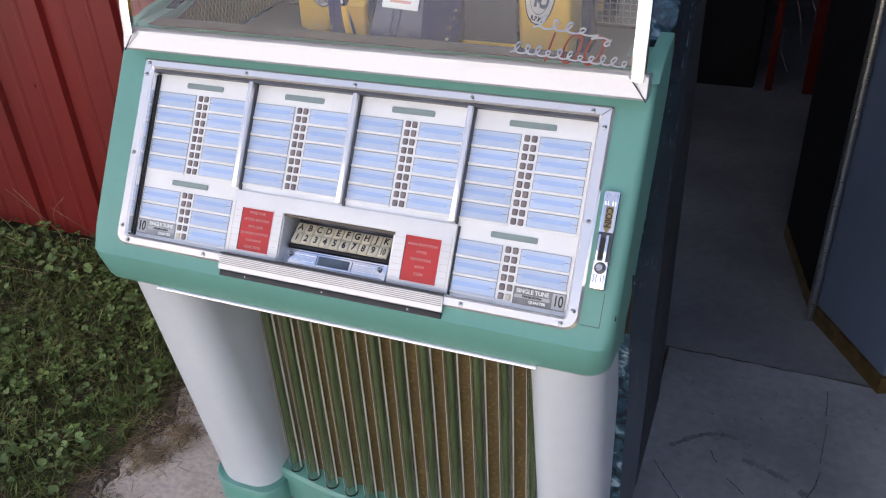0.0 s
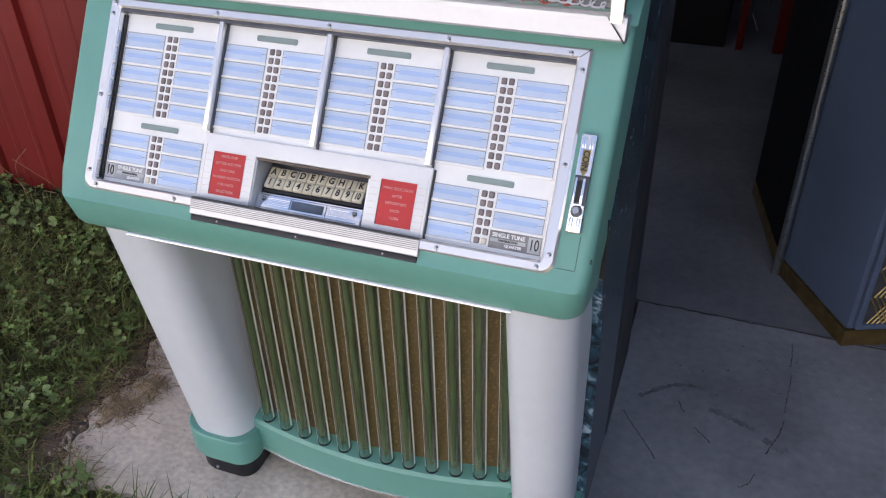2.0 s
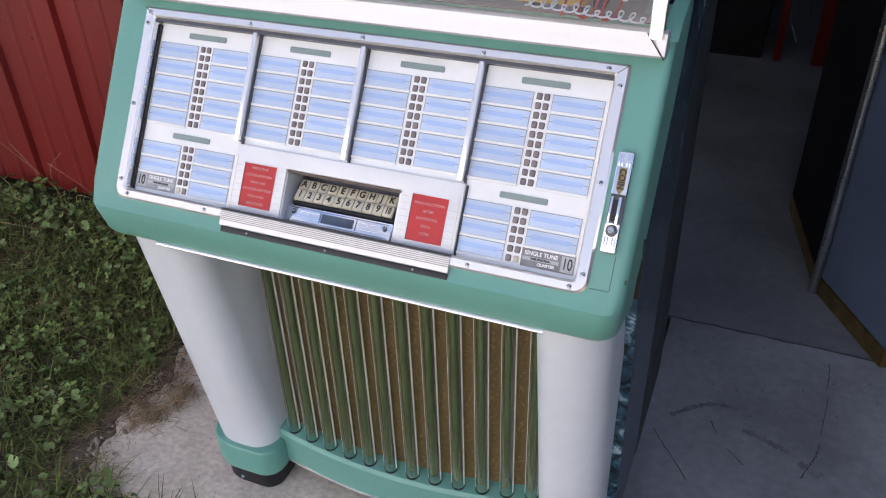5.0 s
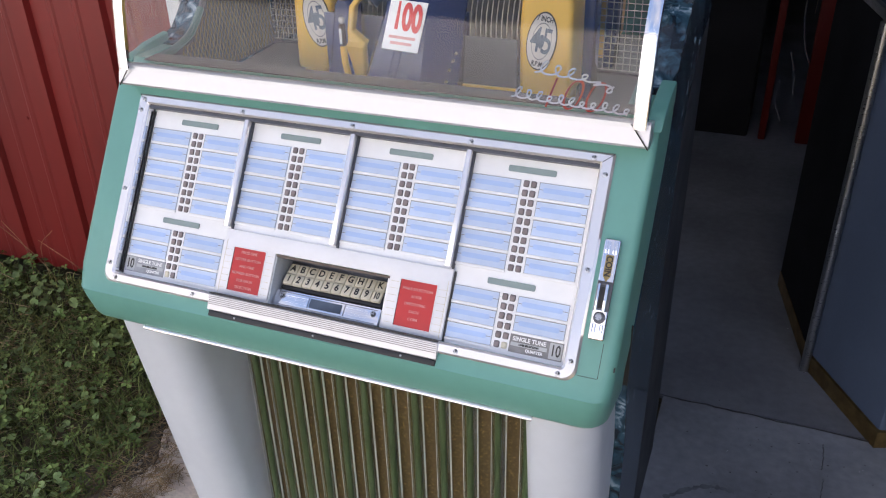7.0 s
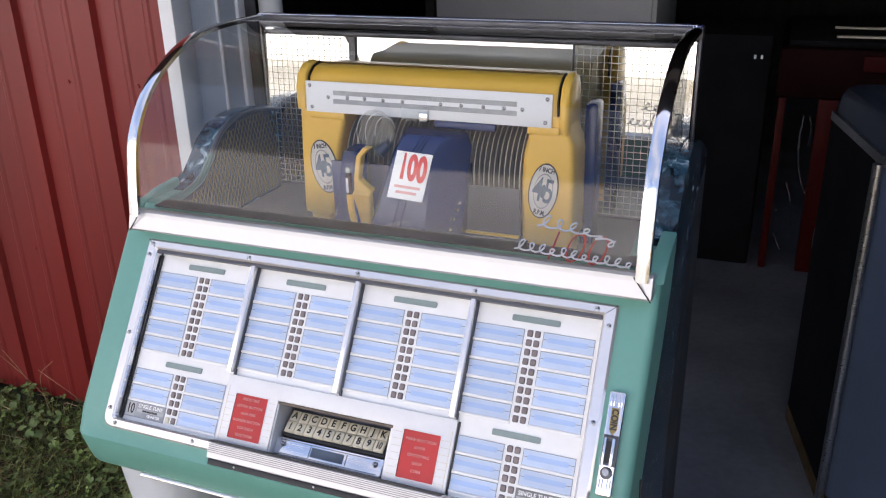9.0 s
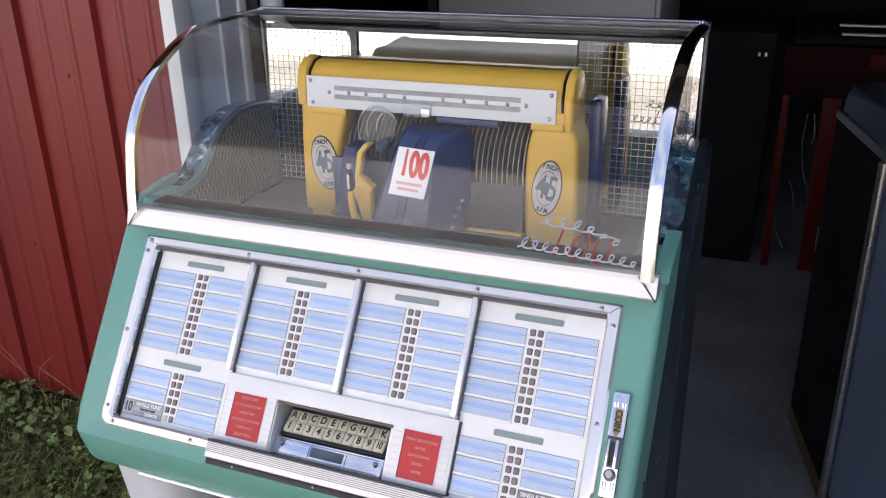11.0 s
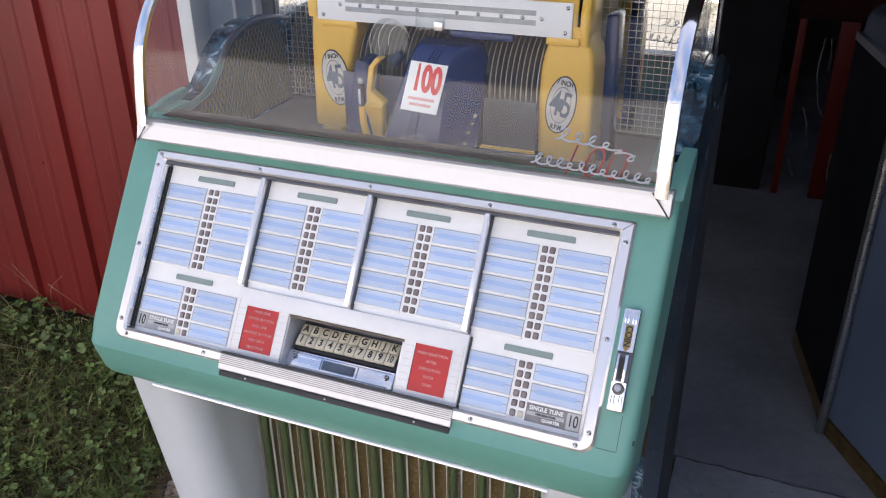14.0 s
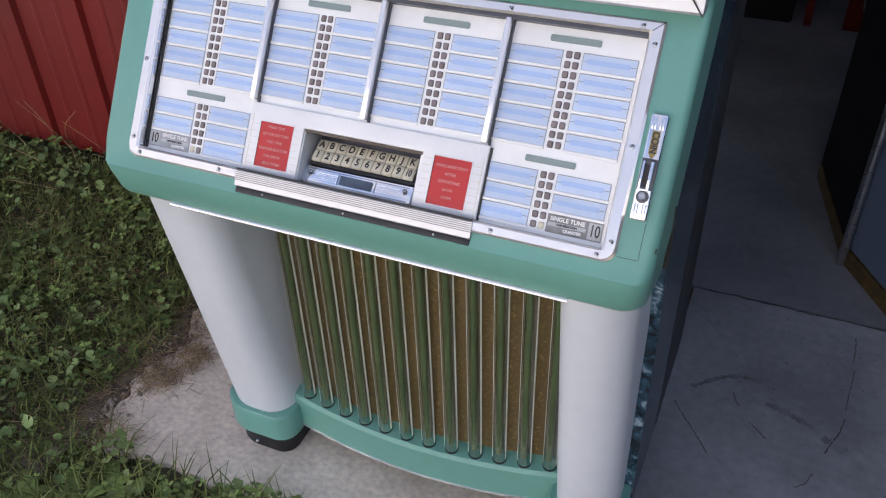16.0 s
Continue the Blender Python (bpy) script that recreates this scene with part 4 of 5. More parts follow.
def cabinet_sides():
    for s in (-1, 1):
        prof = [(-0.05, 0.70), (0.04, 0.80), (0.07, 1.045)] + side_profile() + [(0.598, 1.066), (0.598, 1.045), (0.445, 1.03), (0.335, 0.92), (0.300, 0.60), (0.285, 0.03), (0.035, 0.03), (0.035, 0.50), (-0.02, 0.69)]
        part("side_panel", prism_x(prof, s * 0.378, s * 0.4205, 0.004), MARBLE, juke, "blue marbled plastic side panel", smooth=30)
        rear = [(0.3005, 0.03), (0.3155, 0.60), (0.3505, 0.915), (0.4505, 1.020), (0.600, 1.038), (0.600, 0.0), (0.3005, 0.0)]
        part("rear_side", prism_x(rear, s * 0.380, s * 0.4195, 0.003), CARCASS, juke, "dark grey painted rear side", smooth=30)
        # lattice inside the window
        pts = side_profile()
        lat = bmesh.new()
        rnd = 0.011
        n = int(0.36 / rnd)
        for k in range(n + 8):
            for sgn in (-1, 1):
                y0, z0 = 0.02 + k * rnd - (0.08 if sgn > 0 else 0), 0.985
                seg = []
                for q in range(16):
                    z = z0 + q * 0.011
                    y = y0 + sgn * (z - z0) * 0.5
                    lim = 1.045 if y < 0.1 else np.interp(y, [p[0] for p in pts], [p[1] for p in pts]) - 0.004
                    if 0.05 < y < 0.40 and z < lim:
                        seg.append((s * 0.372, y, z))
                if len(seg) > 1:
                    sweep([seg[0], seg[-1]], 0.0006, 4, lat)
        part("side_lattice", lat, GOLD, juke, "fine gold lattice")
        part("lattice_back", prism_x([(0.04, 0.98), (0.04, 1.04), (0.08, 1.045)] + [(y, z - 0.004) for y, z in pts[:-3]] + [(0.41, 0.98)], s * 0.3735, s * 0.3775), INNER, juke)
        rim = [(s * 0.376, y, z + 0.001) for y, z in [(0.045, 1.050)] + side_profile()]
        part("side_rim", sweep(rim[:10], 0.0062, 8), DULLGREEN, juke, "painted top edge of the side")
        part("rear_rim", sweep(rim[9:], 0.005, 8), DARKSTEEL, juke, "dark top edge of the side")
        cap = [(y, z + 0.0015) for y, z in pts]
        cover = loft([[(s * x, y, z + d) for x, d in ((0.3785, 0), (0.4035, 0), (0.4035, 0.002), (0.3785, 0.002))] for y, z in cap])
        part("edge_cover", cover, MARBLE, juke, "blue marbled top edge of the side", smooth=40)
    for s, x0, x1 in ((-1, 0.404, 0.4180), (1, 0.404, 0.425)):
        cheek = [(0.022, 1.040), (0.030, 1.050), (0.046, 1.058), (0.080, 1.067), (0.133, 1.071), (0.133, 1.040)]
        part("cheek", prism_x(cheek, s * x0, s * x1, 0.003), GREEN, juke, "sea-green cheek beside the glass", smooth=30)
    part("rear_panel", box(-0.376, 0.376, 0.588, 0.598, 0.03, 1.06), INNER, juke, "dark rear panel")
    part("rear_cover", box(-0.376, 0.376, 0.436, 0.5875, 1.040, 1.055), INNER, juke, "dark cover behind the dome")
    part("deck", box(-0.38, 0.38, 0.05, 0.42, 0.960, 0.975), INNER, juke, "dark mechanism deck")


cabinet_sides()

DOME = curve_pts([(0, -0.004, 1.052), (0, 0.004, 1.105), (0, 0.021, 1.172), (0, 0.066, 1.233), (0, 0.130, 1.274), (0, 0.200, 1.298), (0, 0.290, 1.306), (0, 0.405, 1.304)], 36)


def dome():
    # front and top sheet
    bm = bmesh.new()
    vs = [[bm.verts.new((x, p.y, p.z)) for p in DOME] for x in (-0.386, 0.386)]
    for i in range(len(DOME) - 1):
        bm.faces.new((vs[0][i], vs[0][i + 1], vs[1][i + 1], vs[1][i]))
    g = part("dome_glass", bm, GLASS, juke, "curved clear glass dome", smooth=80)
    g.visible_shadow = False
    for s in (-1, 1):
        bm = bmesh.new()
        f = bm.faces.new([bm.verts.new((s * 0.389, p.y, p.z)) for p in DOME] + [bm.verts.new((s * 0.389, 0.405, 1.052))])
        gl = part("side_glass", bm, GLASS, juke, "flat clear side glass")
        gl.visible_shadow = False
        # chrome strip following the curve
        rings = []
        for i, p in enumerate(DOME):
            d = (DOME[min(i + 1, len(DOME) - 1)] - DOME[max(i - 1, 0)]).normalized()
            nrm = Vector((0, -d.z, d.y))
            a, b = p + nrm * 0.004, p - nrm * 0.003
            ms = p + nrm * 0.0062
            rings.append([(s * 0.3845, a.y, a.z), (s * 0.392, ms.y, ms.z), (s * 0.401, a.y, a.z), (s * 0.402, b.y, b.z), (s * 0.3845, b.y, b.z)])
        part("dome_rail", loft(rings), CHROME, juke, "curved chrome edge rail", smooth=50)
        part("rear_post", box(s * 0.3965, s * 0.402, 0.404, 0.418, 1.05, 1.300, 0.002), DARKSTEEL, juke)
    rail = [(0.006, 1.024), (-0.006, 1.0275), (-0.0075, 1.031), (0.001, 1.0565), (0.005, 1.059), (0.030, 1.052), (0.030, 1.025)]
    part("front_rail", prism_x(rail, -0.408, 0.406, 0.001), DULLMETAL, juke, "broad satin silver front rail", smooth=8)
    for sx in (-1, 1):
        part("mitre", rod((sx * 0.382, -0.0062, 1.0585), (sx * 0.4055, -0.0085, 1.0270), 0.0009, seg=6), INK, juke)
    part("inner_lip", box(-0.384, 0.384, 0.031, 0.064, 1.0562, 1.0576), INNER, juke, "dark lip inside the glass")
    part("top_bar", box(-0.403, 0.403, 0.402, 0.424, 1.288, 1.309, 0.003), DARKSTEEL, juke, "dark metal top bar")
    part("bead_base", box(-0.40, 0.40, 0.3985, 0.424, 1.3092, 1.3108), NAVY, juke)
    bm = bmesh.new()
    for k in range(176):
        bmesh.ops.create_icosphere(bm, subdivisions=1, radius=0.0020, matrix=at(-0.3955 + 0.0045 * k, 0.3995, 1.3108))
    tagged(part("bead_strip", bm, CHROME, juke, "row of bright beads", smooth=80), kind="stuff")
    part("inner_rail", box(-0.385, 0.385, 0.392, 0.398, 1.276, 1.284, 0.001), DARKSTEEL, juke)
    # mirror back with grid on both wings
    mm = at(0, 0.4010, 0.985) @ Matrix.Rotation(radians(-2.0), 4, 'X')
    part("back_mirror", box(-0.402, -0.2165, 0.0, 0.004, 0.0, 0.300), MIRROR, juke, "gridded mirror glass wing", mm)
    part("back_mirror", box(0.2003, 0.394, 0.0, 0.004, 0.0, 0.300), MIRROR, juke, "gridded mirror glass wing", mm)
    part("back_mirror", box(-0.2030, 0.1972, 0.0, 0.004, 0.0, 0.300), MIRROR, juke, "plain mirror glass centre", at(0, 0.3930, 0.985) @ Matrix.Rotation(radians(-3.7), 4, 'X'))
    bm = bmesh.new()
    for x0, x1 in ((-0.400, -0.2165), (0.2005, 0.392)):
        for k in range(17):
            x = x0 + 0.004 + 0.0115 * k
            if x < x1:
                box(x - 0.0005, x + 0.0005, -0.0006, -0.0001, 0.002, 0.298, bm=bm)
        for k in range(27):
            z = 0.004 + 0.0112 * k
            box(x0, x1, -0.0006, -0.0001, z - 0.0005, z + 0.0005, bm=bm)
    tagged(part("mirror_grid", bm, GRIDLINE, juke, "fine dark grid lines on the mirror", mm), kind="stuff")
    part("mirror_post", box(-0.2160, -0.2035, -0.005, 0.020, 0.0, 0.298), DARKSTEEL, juke, "dark post between the mirror panes", mm)
    part("mirror_post", box(0.1975, 0.2000, -0.002, 0.020, 0.0, 0.298), DARKSTEEL, juke, "", mm)
    # printing on the glass: a number, and a maker's script kept as plain strokes
    gm = Matrix(((1, 0, 0, 0), (0, 0.15, -0.989, 0), (0, 0.989, 0.15, 0), (0, 0, 0, 1)))
    lettering("100", 0.060, GLASSRED, juke, at(0.300, -0.0006, 1.083) @ gm, 0.95, 0.34, -0.0016)

    def script_line(x0, x1, z0, z1, tall, label):
        """A slanting run of joined loops that stands for unreadable script."""
        n, pts = len(tall), []
        step = (x1 - x0) / n
        for k, h in enumerate(tall):
            for q in range(12):
                a = 2 * math.pi * q / 12
                f = k + q / 12
                h2 = h + (tall[min(k + 1, n - 1)] - h) * q / 12
                x = x0 + step * (f + 0.42 * math.sin(a))
                dz = h2 * (0.5 - 0.5 * math.cos(a)) * (1 if h2 > 0 else 0.8)
                zb = z0 + (z1 - z0) * f / n
                z = zb + dz
                yy = float(np.interp(z, [p.z for p in DOME[:10]], [p.y for p in DOME[:10]])) - 0.0022
                pts.append((x + 0.35 * dz, yy, z))
        part("script_mark", sweep(pts, 0.0013, 5), DECAL, juke, label, smooth=60)
    script_line(0.255, 0.362, 1.109, 1.101, (0.022, 0.008, 0.017, 0.007, 0.008, -0.011), "pale maker's mark as plain loops")
    script_line(0.226, 0.380, 1.076, 1.068, (0.020, 0.007, 0.016, 0.007, 0.008, 0.015, 0.006, 0.008, 0.008, 0.014, 0.007), "pale maker's mark as plain loops")


before_dome = set(juke.children)
dome()


def mechanism():
    # yellow cover: two legs, a rounded top between raised rims and its silver scale
    def leg(levels, flip=False):
        rings = [[(x, y, z) for x, y in round_rect(x0, x1, y0, y1, 0.008, 4)] for z, x0, x1, y0, y1 in levels]
        return part("cover_end", loft(rings), YELLOW, juke, "yellow enamelled mechanism end", smooth=40)
    left = leg(((0.972, -0.200, -0.166, 0.200, 0.262), (1.010, -0.200, -0.160, 0.200, 0.262), (1.014, -0.204, -0.148, 0.191, 0.264), (1.020, -0.205, -0.146, 0.190, 0.265), (1.087, -0.203, -0.138, 0.190, 0.265),
                (1.140, -0.201, -0.127, 0.190, 0.265), (1.170, -0.199, -0.119, 0.190, 0.265), (1.205, -0.197, -0.115, 0.191, 0.262)))
    right = leg(((0.972, 0.186, 0.250, 0.200, 0.266), (1.006, 0.184, 0.252, 0.200, 0.268), (1.010, 0.179, 0.256, 0.191, 0.270), (1.016, 0.178, 0.257, 0.190, 0.271), (1.10, 0.1765, 0.257, 0.190, 0.271), (1.145, 0.179, 0.2565, 0.190, 0.271),
                 (1.166, 0.1835, 0.254, 0.190, 0.269), (1.178, 0.187, 0.249, 0.190, 0.265), (1.205, 0.190, 0.246, 0.191, 0.262)))
    for host, x0, x1 in ((left, -0.176, -0.115), (right, 0.186, 0.234)):
        part("underlip", box(x0, x1, 0.1865, 0.198, 1.178, 1.190, 0.002), YELLOW, host)
    prof = [(0.192, 1.190), (0.193, 1.225), (0.200, 1.244), (0.215, 1.255), (0.232, 1.258), (0.250, 1.252), (0.260, 1.238), (0.262, 1.20), (0.262, 1.190)]
    part("cover_top", prism_x(prof, -0.180, 0.2290, 0.003), YELLOW, juke, "rounded yellow top cover", smooth=45)
    cap = [(0.1865, 1.192), (0.187, 1.226), (0.195, 1.248), (0.212, 1.260), (0.232, 1.263), (0.253, 1.257), (0.264, 1.240), (0.266, 1.192)]
    part("end_cap", prism_x(cap, -0.2005, -0.1825, 0.004), YELLOW, juke, "raised yellow rim of the cover", smooth=45)
    part("end_cap", prism_x(cap[:-1] + [(0.268, 1.172), (0.191, 1.172)], 0.2325, 0.2475, 0.006), YELLOW, juke, "raised yellow rim of the cover", smooth=45)
    part("gap", prism_x([(y + 0.002, z - 0.002) for y, z in cap[1:7]] + [(0.26, 1.19), (0.193, 1.19)], 0.2292, 0.2306), INK, juke)
    part("gap", prism_x([(y + 0.002, z - 0.002) for y, z in cap[1:7]] + [(0.26, 1.20), (0.193, 1.20)], -0.1812, -0.1803), INK, juke)
    back = [(0.364, 1.02), (0.2665, 1.185), (0.2665, 1.242), (0.236, 1.2605), (0.262, 1.2555), (0.300, 1.2470), (0.345, 1.243), (0.358, 1.233), (0.366, 1.210), (0.368, 1.02)]
    part("cover_back", prism_x(back, -0.2000, 0.2200), TAN, juke, "tan back of the mechanism cover", smooth=40)
    m = at(0.020, 0.1895, 1.2135) @ Matrix.Rotation(radians(86), 4, 'X')
    plate = part("scale_plate", box(-0.2025, 0.2025, -0.0245, 0.0240, 0, 0.002, 0.0006), TRIM, juke, "brushed silver scale plate", m)
    for y in (-0.0062, 0.0072):
        part("scale", box(-0.153, 0.150, y - 0.0036, y + 0.0036, 0.002, 0.0026), SCALEGREY, plate)
    bm = bmesh.new()
    for k in range(76):
        x = -0.151 + 0.004 * k
        box(x - 0.0003, x + 0.0003, 0.0045, 0.0098, 0.0026, 0.0029, bm=bm)
        box(x - 0.0003, x + 0.0003, -0.009, -0.0036, 0.0026, 0.0029, bm=bm)
    tagged(part("graduations", bm, CARDGREY, plate), kind="stuff")
    for x, y in ((-0.195, 0.017), (-0.192, -0.017), (0.195, 0.017), (0.193, -0.017), (-0.162, 0.0), (-0.128, 0.0005), (-0.098, 0.0005), (-0.066, 0), (-0.033, 0), (0.03, 0), (0.063, 0), (0.098, 0), (0.13, 0), (0.158, 0)):
        link_mesh("screw", SCREW, (STEEL, INK), plate, "", at(x, y, 0.002) @ Matrix.Scale(0.75, 4))
    part("clear_tab", box(-0.035, 0.012, -0.028, -0.006, 0.0027, 0.0042, 0.0006), LENS, plate, "clear plastic tab on the scale")
    part("tab_clip", box(-0.004, 0.010, -0.027, -0.014, 0.0044, 0.0080, 0.002), CHROME, plate, "bright metal clip")
    part("pointer_bar", box(0.020, 0.118, -0.036, -0.0250, -0.006, 0.004, 0.003), NAVY, plate, "navy bar under the scale plate")
    # oval badges with the number 45
    for host, x, z, w, h, turn in ((left, -0.159, 1.097, 0.0245, 0.0455, 9), (right, 0.212, 1.092, 0.0225, 0.0440, -9)):
        mm = at(x, 0.189, z) @ Matrix.Rotation(radians(89.5), 4, 'X') @ Matrix.Rotation(radians(turn), 4, 'Z')
        ring = lambda a, b, z0, z1: loft([[(a * math.cos(2 * math.pi * k / 32), b * math.sin(2 * math.pi * k / 32), zz) for k in range(32)] for zz in (z0, z1)])
        part("badge", ring(w, h, 0, 0.001), INK, host, "black rim of an oval badge", mm)
        part("badge_face", ring(w * 0.93, h * 0.95, 0.001, 0.0016), BADGE, host, "pale oval badge", mm)
        part("badge_ring", ring(w * 0.66, h * 0.64, 0.0016, 0.0018), GREYMARK, host, "", mm)
        part("badge_face", ring(w * 0.62, h * 0.60, 0.0018, 0.0020), BADGE, host, "", mm)
        part("badge_hub", ring(w * 0.20, h * 0.24, 0.0022, 0.0026), SLATEINK, host, "", mm)
        lettering("45", 0.054, SLATEINK, host, mm @ at(0, 0, 0.0024), 0.62, 0, 0.0004)
        lettering("7 INCH", 0.0105, INK, host, mm @ at(0, h * 0.76, 0.002), 0.72, 0, 0.0003)
        lettering("R.P.M.", 0.0105, INK, host, mm @ at(0, -h * 0.78, 0.002), 0.68, 0, 0.0003)
    # records standing in their rack
    disc = to_mesh("record", rod((-0.0008, 0.276, 1.098), (0.0008, 0.276, 1.098), 0.0875, seg=48), 40)
    for k in range(37):
        link_mesh("record", disc, RECORD, juke, "thin dark record standing on edge" if k == 0 else "", at(-0.117 + 0.0081 * k, 0, 0))
    part("rack_spine", box(-0.128, 0.183, 0.262, 0.274, 0.975, 1.195), INK, juke)
    part("rack_bed", box(-0.128, 0.176, 0.196, 0.26, 0.975, 1.014), INNER, juke)
    # Dark sheet stands for the shadow in which the lower records fade.
    part("rack_front", box(0.083, 0.1765, 0.184, 0.187, 0.975, 1.092, 0.001), INNER, juke, "dark sheet painted as the shade over the lower records")
    part("rack_ledge", box(0.088, 0.1765, 0.178, 0.1838, 1.0142, 1.0182, 0.001), YELLOW, juke, "yellow edge of the record rack")
    part("rack_front", box(-0.145, -0.040, 0.186, 0.194, 0.975, 1.110, 0.002), NAVY, juke, "navy rack front")
    part("rear_column", box(0.249, 0.268, 0.285, 0.335, 0.975, 1.205, 0.004), NAVY, juke, "navy column behind the cover")
    # navy pickup housing with sloping front and a card
    rings = []
    for z, x0, x1, y0, fl, yb in ((0.975, -0.057, 0.053, 0.089, 0.034, 0.190), (1.02, -0.046, 0.056, 0.100, 0.036, 0.195), (1.09, -0.027, 0.059, 0.119, 0.036, 0.200), (1.146, -0.012, 0.062, 0.1345, 0.032, 0.205),
                                  (1.154, -0.009, 0.064, 0.139, 0.027, 0.205), (1.166, -0.006, 0.069, 0.152, 0.018, 0.205), (1.171, -0.003, 0.074, 0.160, 0.010, 0.203)):
        rings.append([(x0, y0 + 0.010, z), (x0 + 0.007, y0, z), (x1 - 0.005, y0, z), (x1 + 0.003, y0 + 0.007, z), (x1 + fl, min(y0 + 0.055, yb - 0.012), z), (x1 + fl, yb, z), (x0 - 0.004, yb, z), (x0 - 0.004, y0 + 0.03, z)])
    pick = part("pickup_housing", loft(rings), NAVY, juke, "tapered navy pickup housing", smooth=28)
    for d in (-0.006, 0.0, 0.006):
        part("housing_rib", sweep([(-0.004 + d * 1.2, 0.0925, 0.99), (0.004 + d, 0.104, 1.035), (0.026 + d, 0.1335, 1.144), (0.031 + d, 0.139, 1.155), (0.037 + d, 0.159, 1.172)], 0.0016, 6), NAVY, pick, smooth=60)
    lean = Matrix(((1, 0.12, 0, 0), (0, 1, 0, 0), (0, 0, 1, 0), (0, 0, 0, 1)))
    mm = at(0.0235, 0.1235, 1.117) @ Matrix.Rotation(radians(75), 4, 'X') @ Matrix.Rotation(radians(-3), 4, 'Z')
    bm = box(-0.029, 0.029, -0.036, 0.036, 0.0, 0.001)
    bm.transform(lean)
    part("card", bm, PAPER, pick, "white card with a red number", mm)
    lettering("100", 0.052, REDINK, pick, mm @ lean @ at(0.002, 0.011, 0.0015), 0.60, 0.0, 0.0022)
    for y, w in ((-0.017, 0.021), (-0.0255, 0.017)):
        bm = box(-w, w, y - 0.0020, y + 0.0020, 0.001, 0.0014)
        bm.transform(lean)
        part("print_bar", bm, PINKINK, pick, "", mm)
    # low navy motor cover, the arm and the lever
    rings = [[(x, y, z) for x, y in round_rect(x0, x1, y0, 0.205, 0.014, 5)] for z, x0, x1, y0 in ((0.975, -0.150, -0.050, 0.108), (1.000, -0.146, -0.052, 0.110), (1.014, -0.138, -0.056, 0.118), (1.020, -0.124, -0.066, 0.132))]
    part("motor_cover", loft(rings), NAVY, juke, "low navy motor cover", smooth=60)
    rings = [[(x, y, z) for x, y in round_rect(x0, x1, 0.140, 0.186, 0.010, 4)] for z, x0, x1 in ((1.015, -0.128, -0.072), (1.05, -0.116, -0.070), (1.10, -0.108, -0.070), (1.135, -0.102, -0.072), (1.142, -0.096, -0.076))]
    part("pickup_arm", loft(rings), NAVY, juke, "upright navy arm", smooth=50)
    rings = []
    for z, x0, x1, y0 in ((1.010, -0.062, -0.050, 0.128), (1.05, -0.070, -0.048, 0.126), (1.079, -0.076, -0.046, 0.122), (1.084, -0.076, -0.046, 0.130), (1.10, -0.077, -0.068, 0.132), (1.135, -0.074, -0.064, 0.138), (1.148, -0.064, -0.052, 0.142)):
        rings.append([(x, y, z) for x, y in round_rect(x0, x1, y0, y0 + 0.016, 0.003, 3)])
    part("bracket", loft(rings), YELLOW, juke, "stepped yellow bracket", smooth=40)
    rings = []
    for z, x, y in ((1.020, -0.062, 0.110), (1.035, -0.0655, 0.107), (1.06, -0.069, 0.105), (1.084, -0.0705, 0.106)):
        rings.append([(px, py, z) for px, py in round_rect(x - 0.0045, x + 0.0045, y - 0.004, y + 0.004, 0.002, 3)])
    lever = part("lever", loft(rings), YELLOW, juke, "slim yellow lever", smooth=60)
    part("grip", box(-0.0752, -0.0655, 0.1015, 0.110, 1.0845, 1.118, 0.003), MAROON, lever, "dark red grip")
    part("grip_plate", box(-0.0725, -0.0690, 0.0992, 0.1012, 1.089, 1.112, 0.0005), ALU, lever, "pale metal inlay")
    part("grip_top", box(-0.0745, -0.0660, 0.1020, 0.1095, 1.1182, 1.128, 0.003), STEEL, lever, "steel tip")
    for k, (rx, rz, dx) in enumerate(((0.028, 0.037, 0.0), (0.023, 0.033, 0.008), (0.015, 0.026, 0.015))):
        arc = [radians(35 + 9.5 * q - 10 * k) for q in range(19)]
        part("clamp_ring", sweep([(-0.048 + dx + rx * math.cos(a), 0.158 + 0.006 * math.cos(a) + 0.003 * k, 1.168 + rz * math.sin(a)) for a in arc], 0.0007, 5), DULLMETAL, juke, "bright edge of the clear clamp disc" if k == 0 else "", smooth=60)
    part("clamp_disc", loft([[(-0.048 + 0.030 * math.cos(a), y, 1.168 + 0.036 * math.sin(a)) for a in [2 * math.pi * q / 32 for q in range(32)]] for y in (0.162, 0.165)]), LENS, juke, "clear plastic clamp disc")
    part("clamp_hub", rod((-0.040, 0.150, 1.140), (-0.030, 0.160, 1.152), 0.010, 0.007, 16), DARKSTEEL, juke, "dark hub of the clamp")
    for x, z in ((0.106, 1.086), (0.101, 1.074), (0.095, 1.060), (0.090, 1.042), (0.083, 1.012)):
        part("rivet", rod((x, 0.117, z), (x, 0.112, z), 0.0022, 0.0016, 8), STEEL, juke)


mechanism()
for ob in set(juke.children) - before_dome:
    ob.matrix_basis = at(0.008, 0, 0) @ ob.matrix_basis


